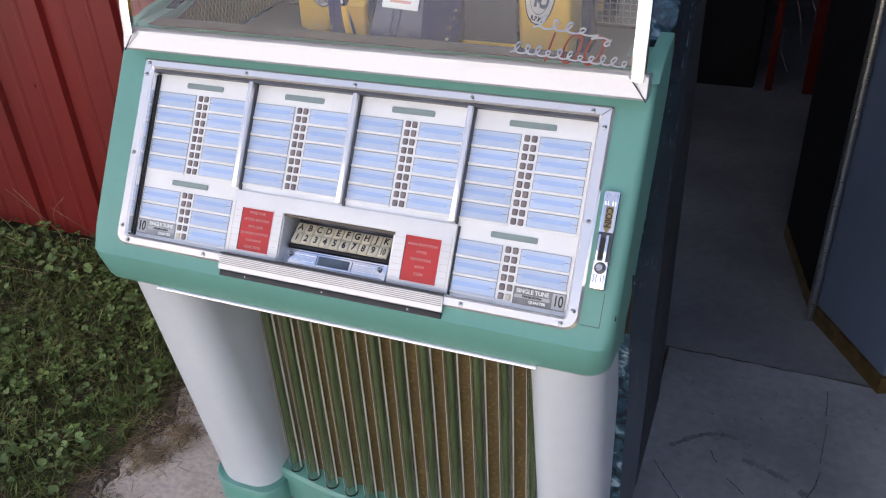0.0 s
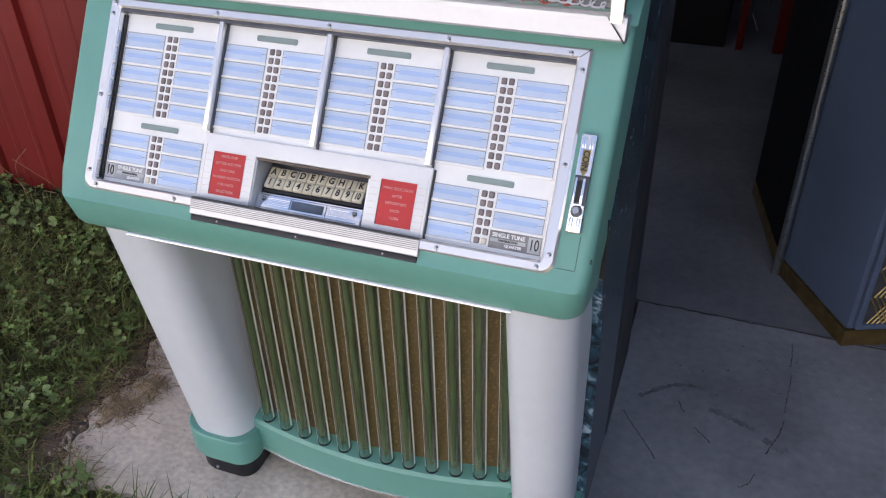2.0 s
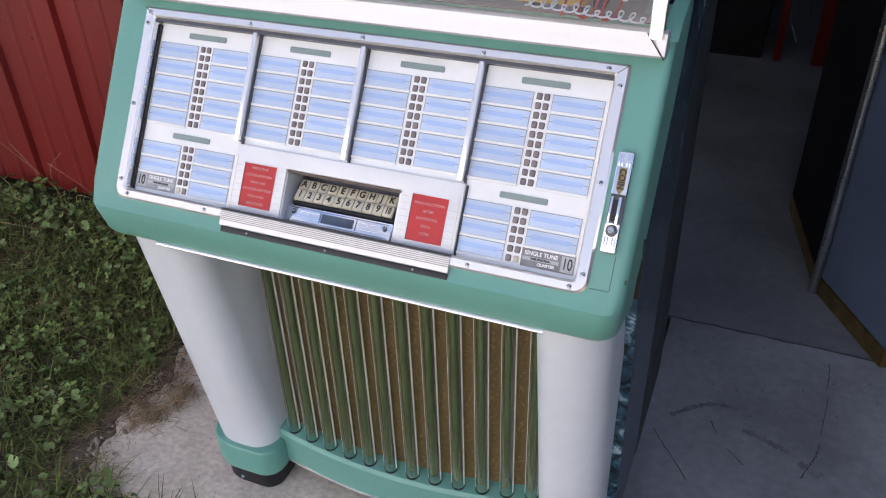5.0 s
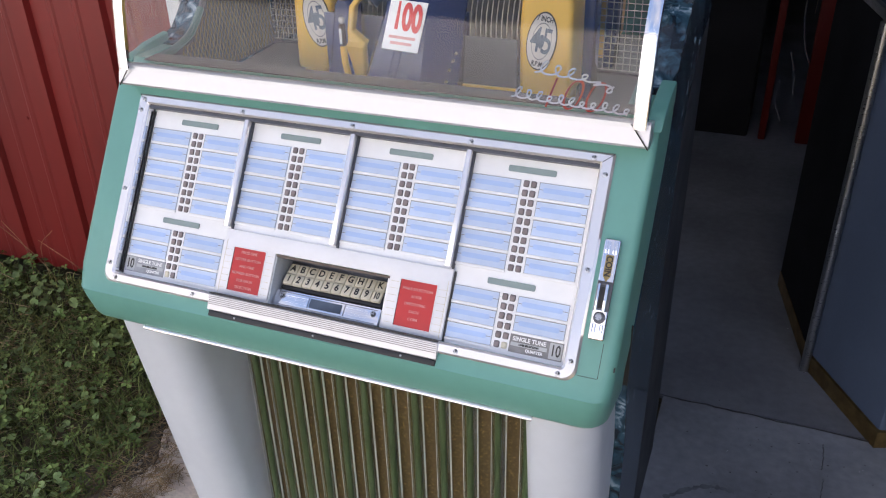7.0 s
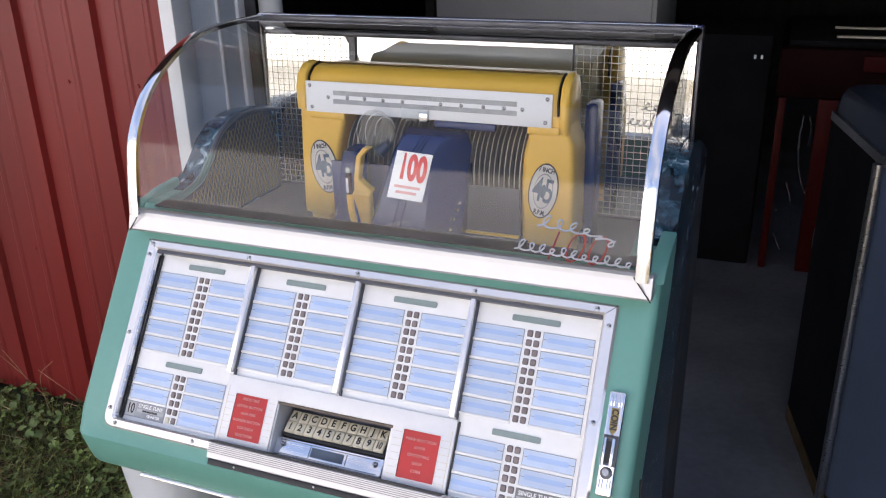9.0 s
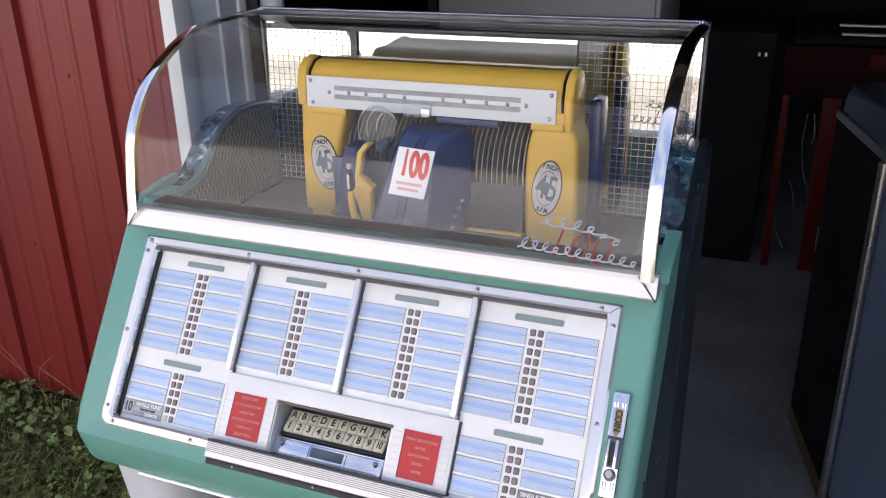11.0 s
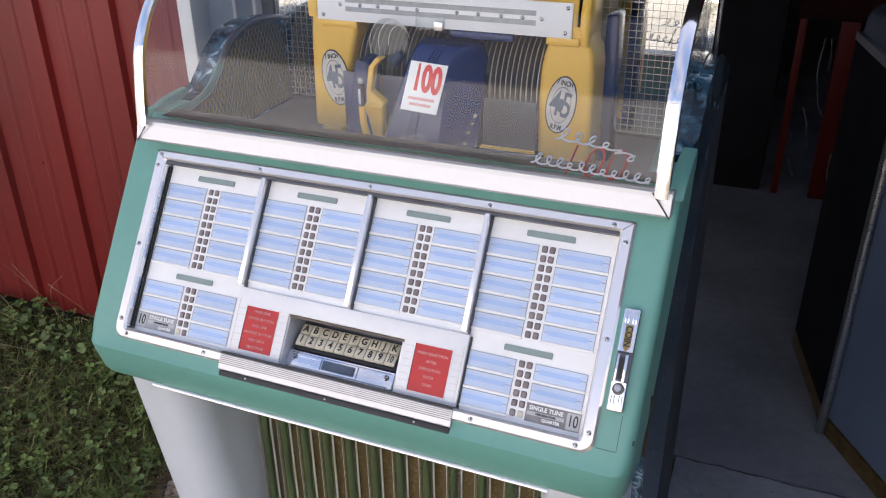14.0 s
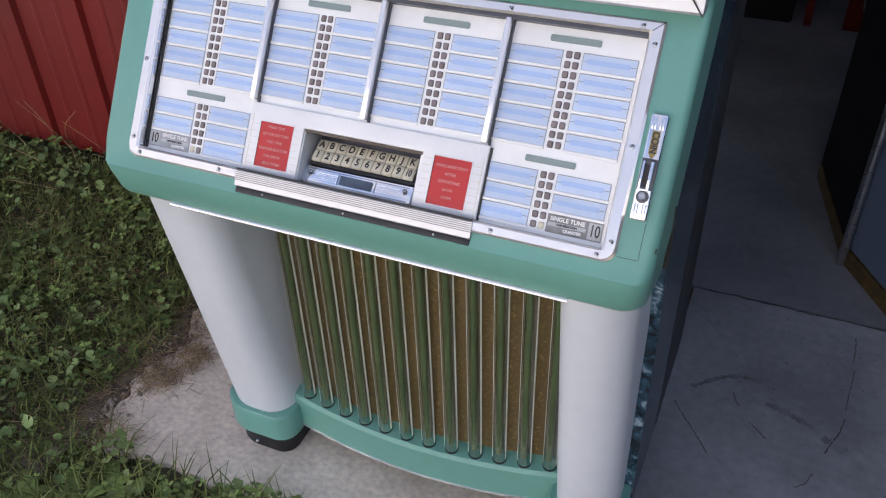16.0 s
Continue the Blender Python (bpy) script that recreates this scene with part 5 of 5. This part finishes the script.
# ---- slate-blue cabinet in the doorway ----
def blue_cabinet():
    c = thing("slate_cabinet", "slate-blue upright cabinet with chrome post and brass plinth", "cabinet")
    foot = [(0.655, 1.46), (0.745, 1.043), (0.903, 0.776), (1.45, 0.985), (1.32, 1.62)]

    def scaled(pts, d):
        cx, cy = sum(p[0] for p in pts) / 5, sum(p[1] for p in pts) / 5
        return [(cx + (x - cx) * (1 + d), cy + (y - cy) * (1 + d)) for x, y in pts]
    bm = loft([[(x, y, z) for x, y in scaled(foot, -0.02)] for z in (0.05, 0.935)])
    bmesh.ops.bevel(bm, geom=[e for e in bm.edges if abs(e.verts[0].co.z - e.verts[1].co.z) > 0.1], offset=0.008, segments=2, affect='EDGES', profile=0.5)
    body = part("body", bm, BLUEBOX, c, smooth=30)
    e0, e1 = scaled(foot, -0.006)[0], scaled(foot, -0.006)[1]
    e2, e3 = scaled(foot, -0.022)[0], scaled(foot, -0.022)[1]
    # Thin near-black sheet puts the shade on the inner side into colour.
    part("side_sheet", loft([[(*e0, z), (*e1, z), (*e3, z), (*e2, z)] for z in (0.05, 0.934)]), NEARBLACK, c, "near-black sheet painted as the cabinet's shaded side")
    part("plinth", loft([[(x, y, z) for x, y in scaled(foot, 0.0)] for z in (0.0, 0.048)]), BRASS, c, "tarnished brass plinth")
    part("corner_post", rod((0.742, 1.036, 0.0), (0.742, 1.036, 0.94), 0.0115, seg=12), STEEL, c, "chrome corner post")
    bm = loft([[(x, y, z) for x, y in scaled(foot, d)] for z, d in ((0.936, 0.0), (0.958, 0.0))])
    part("top_band", bm, STEEL, c, "metal band under the lid")
    bm = loft([[(x, y, z) for x, y in scaled(foot, d)] for z, d in ((0.958, -0.04), (1.0, -0.05), (1.025, -0.08), (1.038, -0.14), (1.043, -0.3))])
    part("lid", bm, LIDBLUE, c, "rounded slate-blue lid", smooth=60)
    # speaker grille on the broad side
    a, b = Vector((0.903, 0.776, 0)), Vector((1.45, 0.985, 0))
    d = (b - a).normalized()
    n = Vector((d.y, -d.x, 0))
    R = Matrix(((d.x, 0, n.x, 0), (d.y, 0, n.y, 0), (0, 1, 0, 0), (0, 0, 0, 1)))
    M = at(*(a + n * -0.004 - d * 0.028)) @ at(0, 0, -0.012) @ R
    part("grille_panel", box(0.05, 0.50, 0.075, 0.42, 0, 0.006), INNER, c, "", M)
    part("grille_frame", ring_frame(round_rect(0.045, 0.505, 0.07, 0.425, 0.004, 1), round_rect(0.06, 0.49, 0.085, 0.41, 0.003, 1), 0.0, 0.014, 0.002), BLUEBOX, c, "", M)
    bm = bmesh.new()
    for k in range(90):
        for sg in (-1, 1):
            x0 = 0.06 + (k - 40) * 0.0125
            p, q = (x0, 0.085), (x0 + sg * 0.19, 0.41)
            pts = [(p[0] + (q[0] - p[0]) * t, p[1] + (q[1] - p[1]) * t) for t in (0, 0.25, 0.5, 0.75, 1)]
            pts = [(x, y, 0.009) for x, y in pts if 0.06 < x < 0.49]
            if len(pts) > 1:
                sweep([pts[0], pts[-1]], 0.0022, 4, bm)
    tagged(part("mesh_screen", bm, GOLD, c, "gold expanded metal mesh", M), kind="stuff")
    return c


blue_cabinet()


# ---- things in the dark of the garage ----
def red_machine():
    m = thing("red_machine", "dark red coin machine on legs deep in the garage", "machine")
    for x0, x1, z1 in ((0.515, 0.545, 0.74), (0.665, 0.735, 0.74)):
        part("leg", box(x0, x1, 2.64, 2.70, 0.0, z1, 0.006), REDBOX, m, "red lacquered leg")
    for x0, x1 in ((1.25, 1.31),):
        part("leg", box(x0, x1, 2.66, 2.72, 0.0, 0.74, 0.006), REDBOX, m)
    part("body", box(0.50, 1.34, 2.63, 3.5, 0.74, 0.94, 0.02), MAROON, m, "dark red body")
    part("glass_top", box(0.53, 1.31, 2.66, 3.45, 0.94, 0.965, 0.006), NEARBLACK, m, "dark playfield top")
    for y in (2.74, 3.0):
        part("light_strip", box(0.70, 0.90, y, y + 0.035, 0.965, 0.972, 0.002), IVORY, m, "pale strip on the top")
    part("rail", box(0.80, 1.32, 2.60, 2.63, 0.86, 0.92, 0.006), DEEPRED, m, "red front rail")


red_machine()


def hanging_wires():
    for pts in (((0.616, 0.68), (0.612, 0.55), (0.632, 0.43), (0.66, 0.36)), ((0.64, 0.68), (0.65, 0.62), (0.648, 0.56)), ((0.585, 0.40), (0.61, 0.32), (0.625, 0.22)),
                ((0.56, 0.28), (0.555, 0.20), (0.59, 0.11)), ((0.75, 0.35), (0.78, 0.28), (0.785, 0.21)), ((0.72, 0.22), (0.722, 0.12), (0.765, 0.01))):
        p = curve_pts([(x, 2.60, z) for x, z in pts], 14)
        tagged(part("chrome_wire", sweep(p, 0.0035, 6), CHROME), "bent chrome wire leaning by the red legs", "wire", "chrome wires")


hanging_wires()


def back_things():
    b = thing("grey_locker", "tall grey steel locker at the back of the garage", "locker")
    part("body", box(-0.90, 0.035, 2.5, 3.1, 0.0, 1.75, 0.01), GREYBOX, b)
    part("door", box(-0.88, 0.015, 2.485, 2.499, 0.06, 1.72, 0.004), GREYBOX, b)
    part("handle", box(-0.06, -0.035, 2.465, 2.484, 0.9, 1.02, 0.004), STEEL, b, "bright handle")
    s = thing("shelf", "dark brown wooden shelf against the garage wall", "shelf")
    part("side", box(-2.1, -2.06, 2.6, 3.1, 0, 1.9), INTERIOR, s)
    part("side", box(-0.99, -0.95, 2.6, 3.1, 0, 1.9), INTERIOR, s)
    for z in (0.3, 0.8, 1.3, 1.86):
        part("board", box(-2.06, -0.99, 2.6, 3.1, z, z + 0.03), INTERIOR, s)
    c = thing("dark_crate", "dark crate with two small bright latches in the garage", "crate")
    part("body", box(0.10, 0.47, 2.65, 3.1, 0.0, 0.98, 0.01), NEARBLACK, c)
    for x in (0.405, 0.43):
        part("latch", box(x, x + 0.009, 2.638, 2.649, 0.888, 0.903, 0.002), TRIM, c, "small bright latch")


back_things()


# ---- grass and clover ----
def keep_out(x, y):
    """True on the slab and under the building."""
    return x > SLAB_X - 0.008 + 0.02 * math.sin(y * 19) and y > -0.185 + 0.02 * math.sin(x * 17)


def grass():
    rnd = random.Random(11)
    verts, faces = [], []
    for k in range(36000):
        x, y = rnd.uniform(-2.3, 0.5), rnd.uniform(-0.60, 0.75)
        if keep_out(x, y):
            continue
        if noise.noise((x * 3.1, y * 3.1, 4.0)) < -0.30 and rnd.random() < 0.6:
            continue
        h = rnd.uniform(0.025, 0.075) * (1.0 + 0.5 * noise.noise((x * 2, y * 2, 1)))
        a = rnd.uniform(0, 2 * math.pi)
        lean = rnd.uniform(0.2, 1.4) * h
        dx, dy = math.cos(a), math.sin(a)
        w = rnd.uniform(0.0010, 0.0024)
        b = len(verts)
        for t, ww in ((0, 1.0), (0.45, 0.9), (0.8, 0.55)):
            px, py, pz = x + dx * lean * t * t, y + dy * lean * t * t, -0.015 + h * (t - 0.25 * t * t)
            verts.append((px - dy * w * ww, py + dx * w * ww, pz))
            verts.append((px + dy * w * ww, py - dx * w * ww, pz))
        verts.append((x + dx * lean, y + dy * lean, -0.015 + h * 0.75))
        faces += [(b, b + 1, b + 3, b + 2), (b + 2, b + 3, b + 5, b + 4), (b + 4, b + 5, b + 6)]
    me = bpy.data.meshes.new("grass")
    me.from_pydata(verts, [], faces)
    tagged(link_mesh("grass", me, BLADE), "short green lawn grass beside the slab", "grass", kind="stuff")


def clover():
    rnd = random.Random(12)
    verts, faces = [], []
    for k in range(6500):
        x, y = rnd.uniform(-2.5, 0.4), rnd.uniform(-0.55, 0.74)
        if keep_out(x, y):
            continue
        d = noise.noise((x * 2.3, y * 2.3, 9.0)) + (0.35 if y > 0.45 else 0)
        if d < -0.05 and rnd.random() < 0.8:
            continue
        h = rnd.uniform(0.015, 0.06) + (0.03 if y > 0.5 else 0) * rnd.random()
        size = rnd.uniform(0.007, 0.0155)
        tx, ty = rnd.uniform(-0.5, 0.5), rnd.uniform(-0.5, 0.5)
        a0 = rnd.uniform(0, 2.1)
        for q in range(3):
            a = a0 + q * 2.094
            ca, sa = math.cos(a), math.sin(a)
            b = len(verts)
            for u, v in ((0, 0), (0.55, 0.42), (1.0, 0.38), (1.12, 0.0), (1.0, -0.38), (0.55, -0.42)):
                lx, ly = size * (u * ca - v * sa), size * (u * sa + v * ca)
                lz = size * (0.22 * abs(v) + 0.05 * u)
                verts.append((x + lx, y + ly, -0.015 + h + lz + lx * tx + ly * ty))
            faces += [(b, b + 1, b + 2, b + 3), (b, b + 3, b + 4, b + 5)]
    me = bpy.data.meshes.new("clover")
    me.from_pydata(verts, [], faces)
    tagged(link_mesh("clover", me, LEAF), "low clover leaves growing through the lawn", "clover", kind="stuff")


def ground_ivy():
    """Round scalloped leaves of creeping weeds, in clumps over the grass."""
    rnd = random.Random(17)
    verts, faces = [], []
    for k in range(5200):
        x, y = rnd.uniform(-2.3, 0.35), rnd.uniform(-0.55, 0.74)
        if keep_out(x, y):
            continue
        d = noise.noise((x * 3.4, y * 3.4, 21.0)) + 0.6 * noise.noise((x * 9.0, y * 9.0, 5.0)) + (0.30 if y > 0.52 else 0)
        if d < 0.02 and rnd.random() < 0.88:
            continue
        size = rnd.uniform(0.0065, 0.0135) * (1.15 if y > 0.5 else 1.0)
        h = rnd.uniform(0.022, 0.062) + (0.03 * rnd.random() if y > 0.52 else 0)
        tx, ty = rnd.gauss(0, 0.35), rnd.gauss(-0.12, 0.35)
        a0 = rnd.uniform(0, 6.28)
        b = len(verts)
        verts.append((x, y, -0.015 + h - 0.12 * size))
        n = 15
        for q in range(n):
            u = q / (n - 1)
            a = a0 + radians(20 + 320 * u)
            r = size * (0.86 + 0.16 * abs(math.sin(u * math.pi * 4.5))) * (1.0 - 0.25 * abs(2 * u - 1) ** 6)
            lx, ly = r * math.cos(a), r * math.sin(a)
            verts.append((x + lx, y + ly, -0.015 + h + 0.10 * size * (1 + math.sin(3 * a)) + lx * tx + ly * ty))
        faces += [(b, b + 1 + q, b + 2 + q) for q in range(n - 1)]
    me = bpy.data.meshes.new("ground_ivy")
    me.from_pydata(verts, [], faces)
    me.shade_smooth()
    tagged(link_mesh("ground_ivy", me, IVY), "round scalloped weed leaves in clumps over the lawn", "weeds", kind="stuff")


def straw():
    rnd = random.Random(13)
    bm = bmesh.new()
    for k in range(1500):
        if rnd.random() < 0.4:
            y = rnd.uniform(-0.22, 0.7)
            x = SLAB_X - 0.01 + rnd.gauss(0, 0.04)
        else:
            x, y = rnd.uniform(-1.7, -0.75), rnd.uniform(-0.45, 0.72)
        a, ln = rnd.uniform(0, 6.28), rnd.uniform(0.02, 0.07)
        z = 0.006 if x > SLAB_X - 0.06 else rnd.uniform(-0.010, 0.022)
        sweep([(x, y, z), (x + ln * math.cos(a), y + ln * math.sin(a), z + rnd.uniform(0, 0.01))], 0.0007, 3, bm)
    for cx, cy, n, sp in ((-0.645, 0.11, 150, 0.022), (-0.665, 0.03, 160, 0.03), (-0.70, 0.03, 90, 0.03), (-0.655, 0.27, 80, 0.025), (-1.35, 0.42, 160, 0.07), (-0.85, 0.20, 90, 0.04), (-0.665, -0.165, 90, 0.025), (-0.69, 0.16, 50, 0.025), (-1.15, 0.26, 160, 0.05), (-1.05, 0.33, 100, 0.06)):
        for k in range(n):
            x, y = rnd.gauss(cx, sp), rnd.gauss(cy, sp)
            a, ln = rnd.uniform(0, 6.28), rnd.uniform(0.012, 0.045)
            z = rnd.uniform(0.002, 0.016) + (0.012 if x < -0.95 else 0)
            sweep([(x, y, z), (x + ln * math.cos(a), y + ln * math.sin(a), z + rnd.uniform(-0.004, 0.006))], rnd.uniform(0.0005, 0.0009), 3, bm)
    tagged(part("dry_grass", bm, STRAW), "dry brown grass litter along the slab", "dry grass", kind="stuff")
    bm = bmesh.new()
    for pts in (((-1.5, 0.70, -0.02), (-1.52, 0.66, 0.12), (-1.62, 0.62, 0.26)), ((-1.45, 0.68, -0.02), (-1.40, 0.64, 0.10), (-1.30, 0.60, 0.14)), ((-1.7, 0.7, -0.02), (-1.78, 0.66, 0.14), (-1.95, 0.62, 0.24)), ((-1.55, 0.71, -0.02), (-1.50, 0.66, 0.16), (-1.36, 0.60, 0.28)),
                ((-1.86, 0.70, -0.02), (-1.74, 0.62, 0.08), (-1.52, 0.55, 0.11)), ((-1.30, 0.70, -0.02), (-1.36, 0.67, 0.10), (-1.50, 0.66, 0.19)), ((-1.75, 0.55, -0.01), (-1.60, 0.50, 0.05), (-1.42, 0.50, 0.06)), ((-1.62, 0.70, -0.02), (-1.60, 0.69, 0.12), (-1.66, 0.68, 0.22))):
        sweep(curve_pts(pts, 10), 0.0011, 4, bm)
    tagged(part("grass_stalk", bm, STRAW), "tall dry grass stalks against the red wall", "dry grass", kind="stuff")
    bm = bmesh.new()
    n, prev = 120, None
    for k in range(n + 1):
        y = -0.30 + 1.05 * k / n
        wob = noise.noise((y * 9, 2.0, 0)) * 0.035 + noise.noise((y * 31, 5.0, 0)) * 0.014
        spread = 0.012 + 0.030 * noise.noise((y * 6, 8.0, 0)) + 0.040 * math.exp(-((y - 0.10) / 0.06) ** 2) + (0.05 if y < -0.12 else 0) * rnd.random()
        xs = (SLAB_X - 0.12 + wob, SLAB_X - 0.05 + wob, SLAB_X - 0.005, SLAB_X + spread * 0.6 + wob, SLAB_X + spread + wob * 1.4)
        zs = (-0.016, -0.004, 0.006, 0.005, 0.0005)
        v = [bm.verts.new((x, y, z + (rnd.uniform(-0.002, 0.003) if 0 < q < 4 else 0))) for q, (x, z) in enumerate(zip(xs, zs))]
        if prev:
            for q in range(4):
                bm.faces.new((prev[q], prev[q + 1], v[q + 1], v[q]))
        prev = v
    grit = bmesh.new()
    for k in range(700):
        y = rnd.uniform(-0.19, 0.62)
        x = SLAB_X + abs(rnd.gauss(0, 0.05)) if rnd.random() < 0.7 else SLAB_X + rnd.uniform(0, 0.5)
        if x > -0.44 and y > -0.08:
            continue
        q = rnd.uniform(0.0004, 0.0015)
        mm = at(x, y, q * 0.6) @ Matrix.Rotation(rnd.uniform(0, 3), 4, 'Z') @ Matrix.Diagonal((1.0, rnd.uniform(0.5, 1), 0.7, 1))
        bmesh.ops.create_icosphere(grit, subdivisions=1, radius=q, matrix=mm)
    chips = bmesh.new()
    for k in range(80):
        y = rnd.uniform(-0.19, 0.30)
        x = SLAB_X + 0.012 + abs(rnd.gauss(0, 0.035))
        q = rnd.uniform(0.003, 0.011)
        mm = at(x, y, 0.004) @ Euler((rnd.uniform(0, 3), rnd.uniform(0, 3), rnd.uniform(0, 3))).to_matrix().to_4x4() @ Matrix.Diagonal((1.0, rnd.uniform(0.4, 0.9), 0.4, 1))
        bmesh.ops.create_icosphere(chips, subdivisions=1, radius=q, matrix=mm)
    tagged(part("chips", chips, RUBBLE, smooth=10), "broken concrete chips along the slab edge", "rubble", kind="stuff")
    tagged(part("grit", grit, SOIL), "small crumbs of soil scattered on the concrete", "grit", kind="stuff")
    tagged(part("soil", bm, SOIL), "bare brown soil along the slab edge", "soil", kind="structure")


def weeds():
    """Broad leaves of low weeds along the front edge of the slab."""
    rnd = random.Random(21)
    verts, faces = [], []
    for k in range(46):
        cx, cy = rnd.uniform(-0.75, 0.30), rnd.uniform(-0.36, -0.215)
        for q in range(rnd.randint(4, 7)):
            a, ln = rnd.uniform(0, 6.28), rnd.uniform(0.03, 0.075)
            w, up = ln * rnd.uniform(0.16, 0.28), rnd.uniform(0.3, 0.9)
            ca, sa = math.cos(a), math.sin(a)
            b = len(verts)
            for t, ww in ((0, 0.12), (0.3, 0.7), (0.6, 1.0), (0.85, 0.65), (1.0, 0.05)):
                d, z = ln * t, -0.012 + ln * up * (t - 0.55 * t * t)
                for sd in (-1, 0, 1):
                    verts.append((cx + ca * d - sa * w * ww * sd, cy + sa * d + ca * w * ww * sd, z + (0.18 * w * ww if sd else 0)))
            for r in range(4):
                for c in range(2):
                    o = b + r * 3 + c
                    faces.append((o, o + 1, o + 4, o + 3))
    me = bpy.data.meshes.new("weeds")
    me.from_pydata(verts, [], faces)
    me.shade_smooth()
    tagged(link_mesh("weeds", me, LEAF), "broad-leaved weeds along the slab's front edge", "weeds", kind="stuff")


grass()
clover()
ground_ivy()
weeds()
straw()
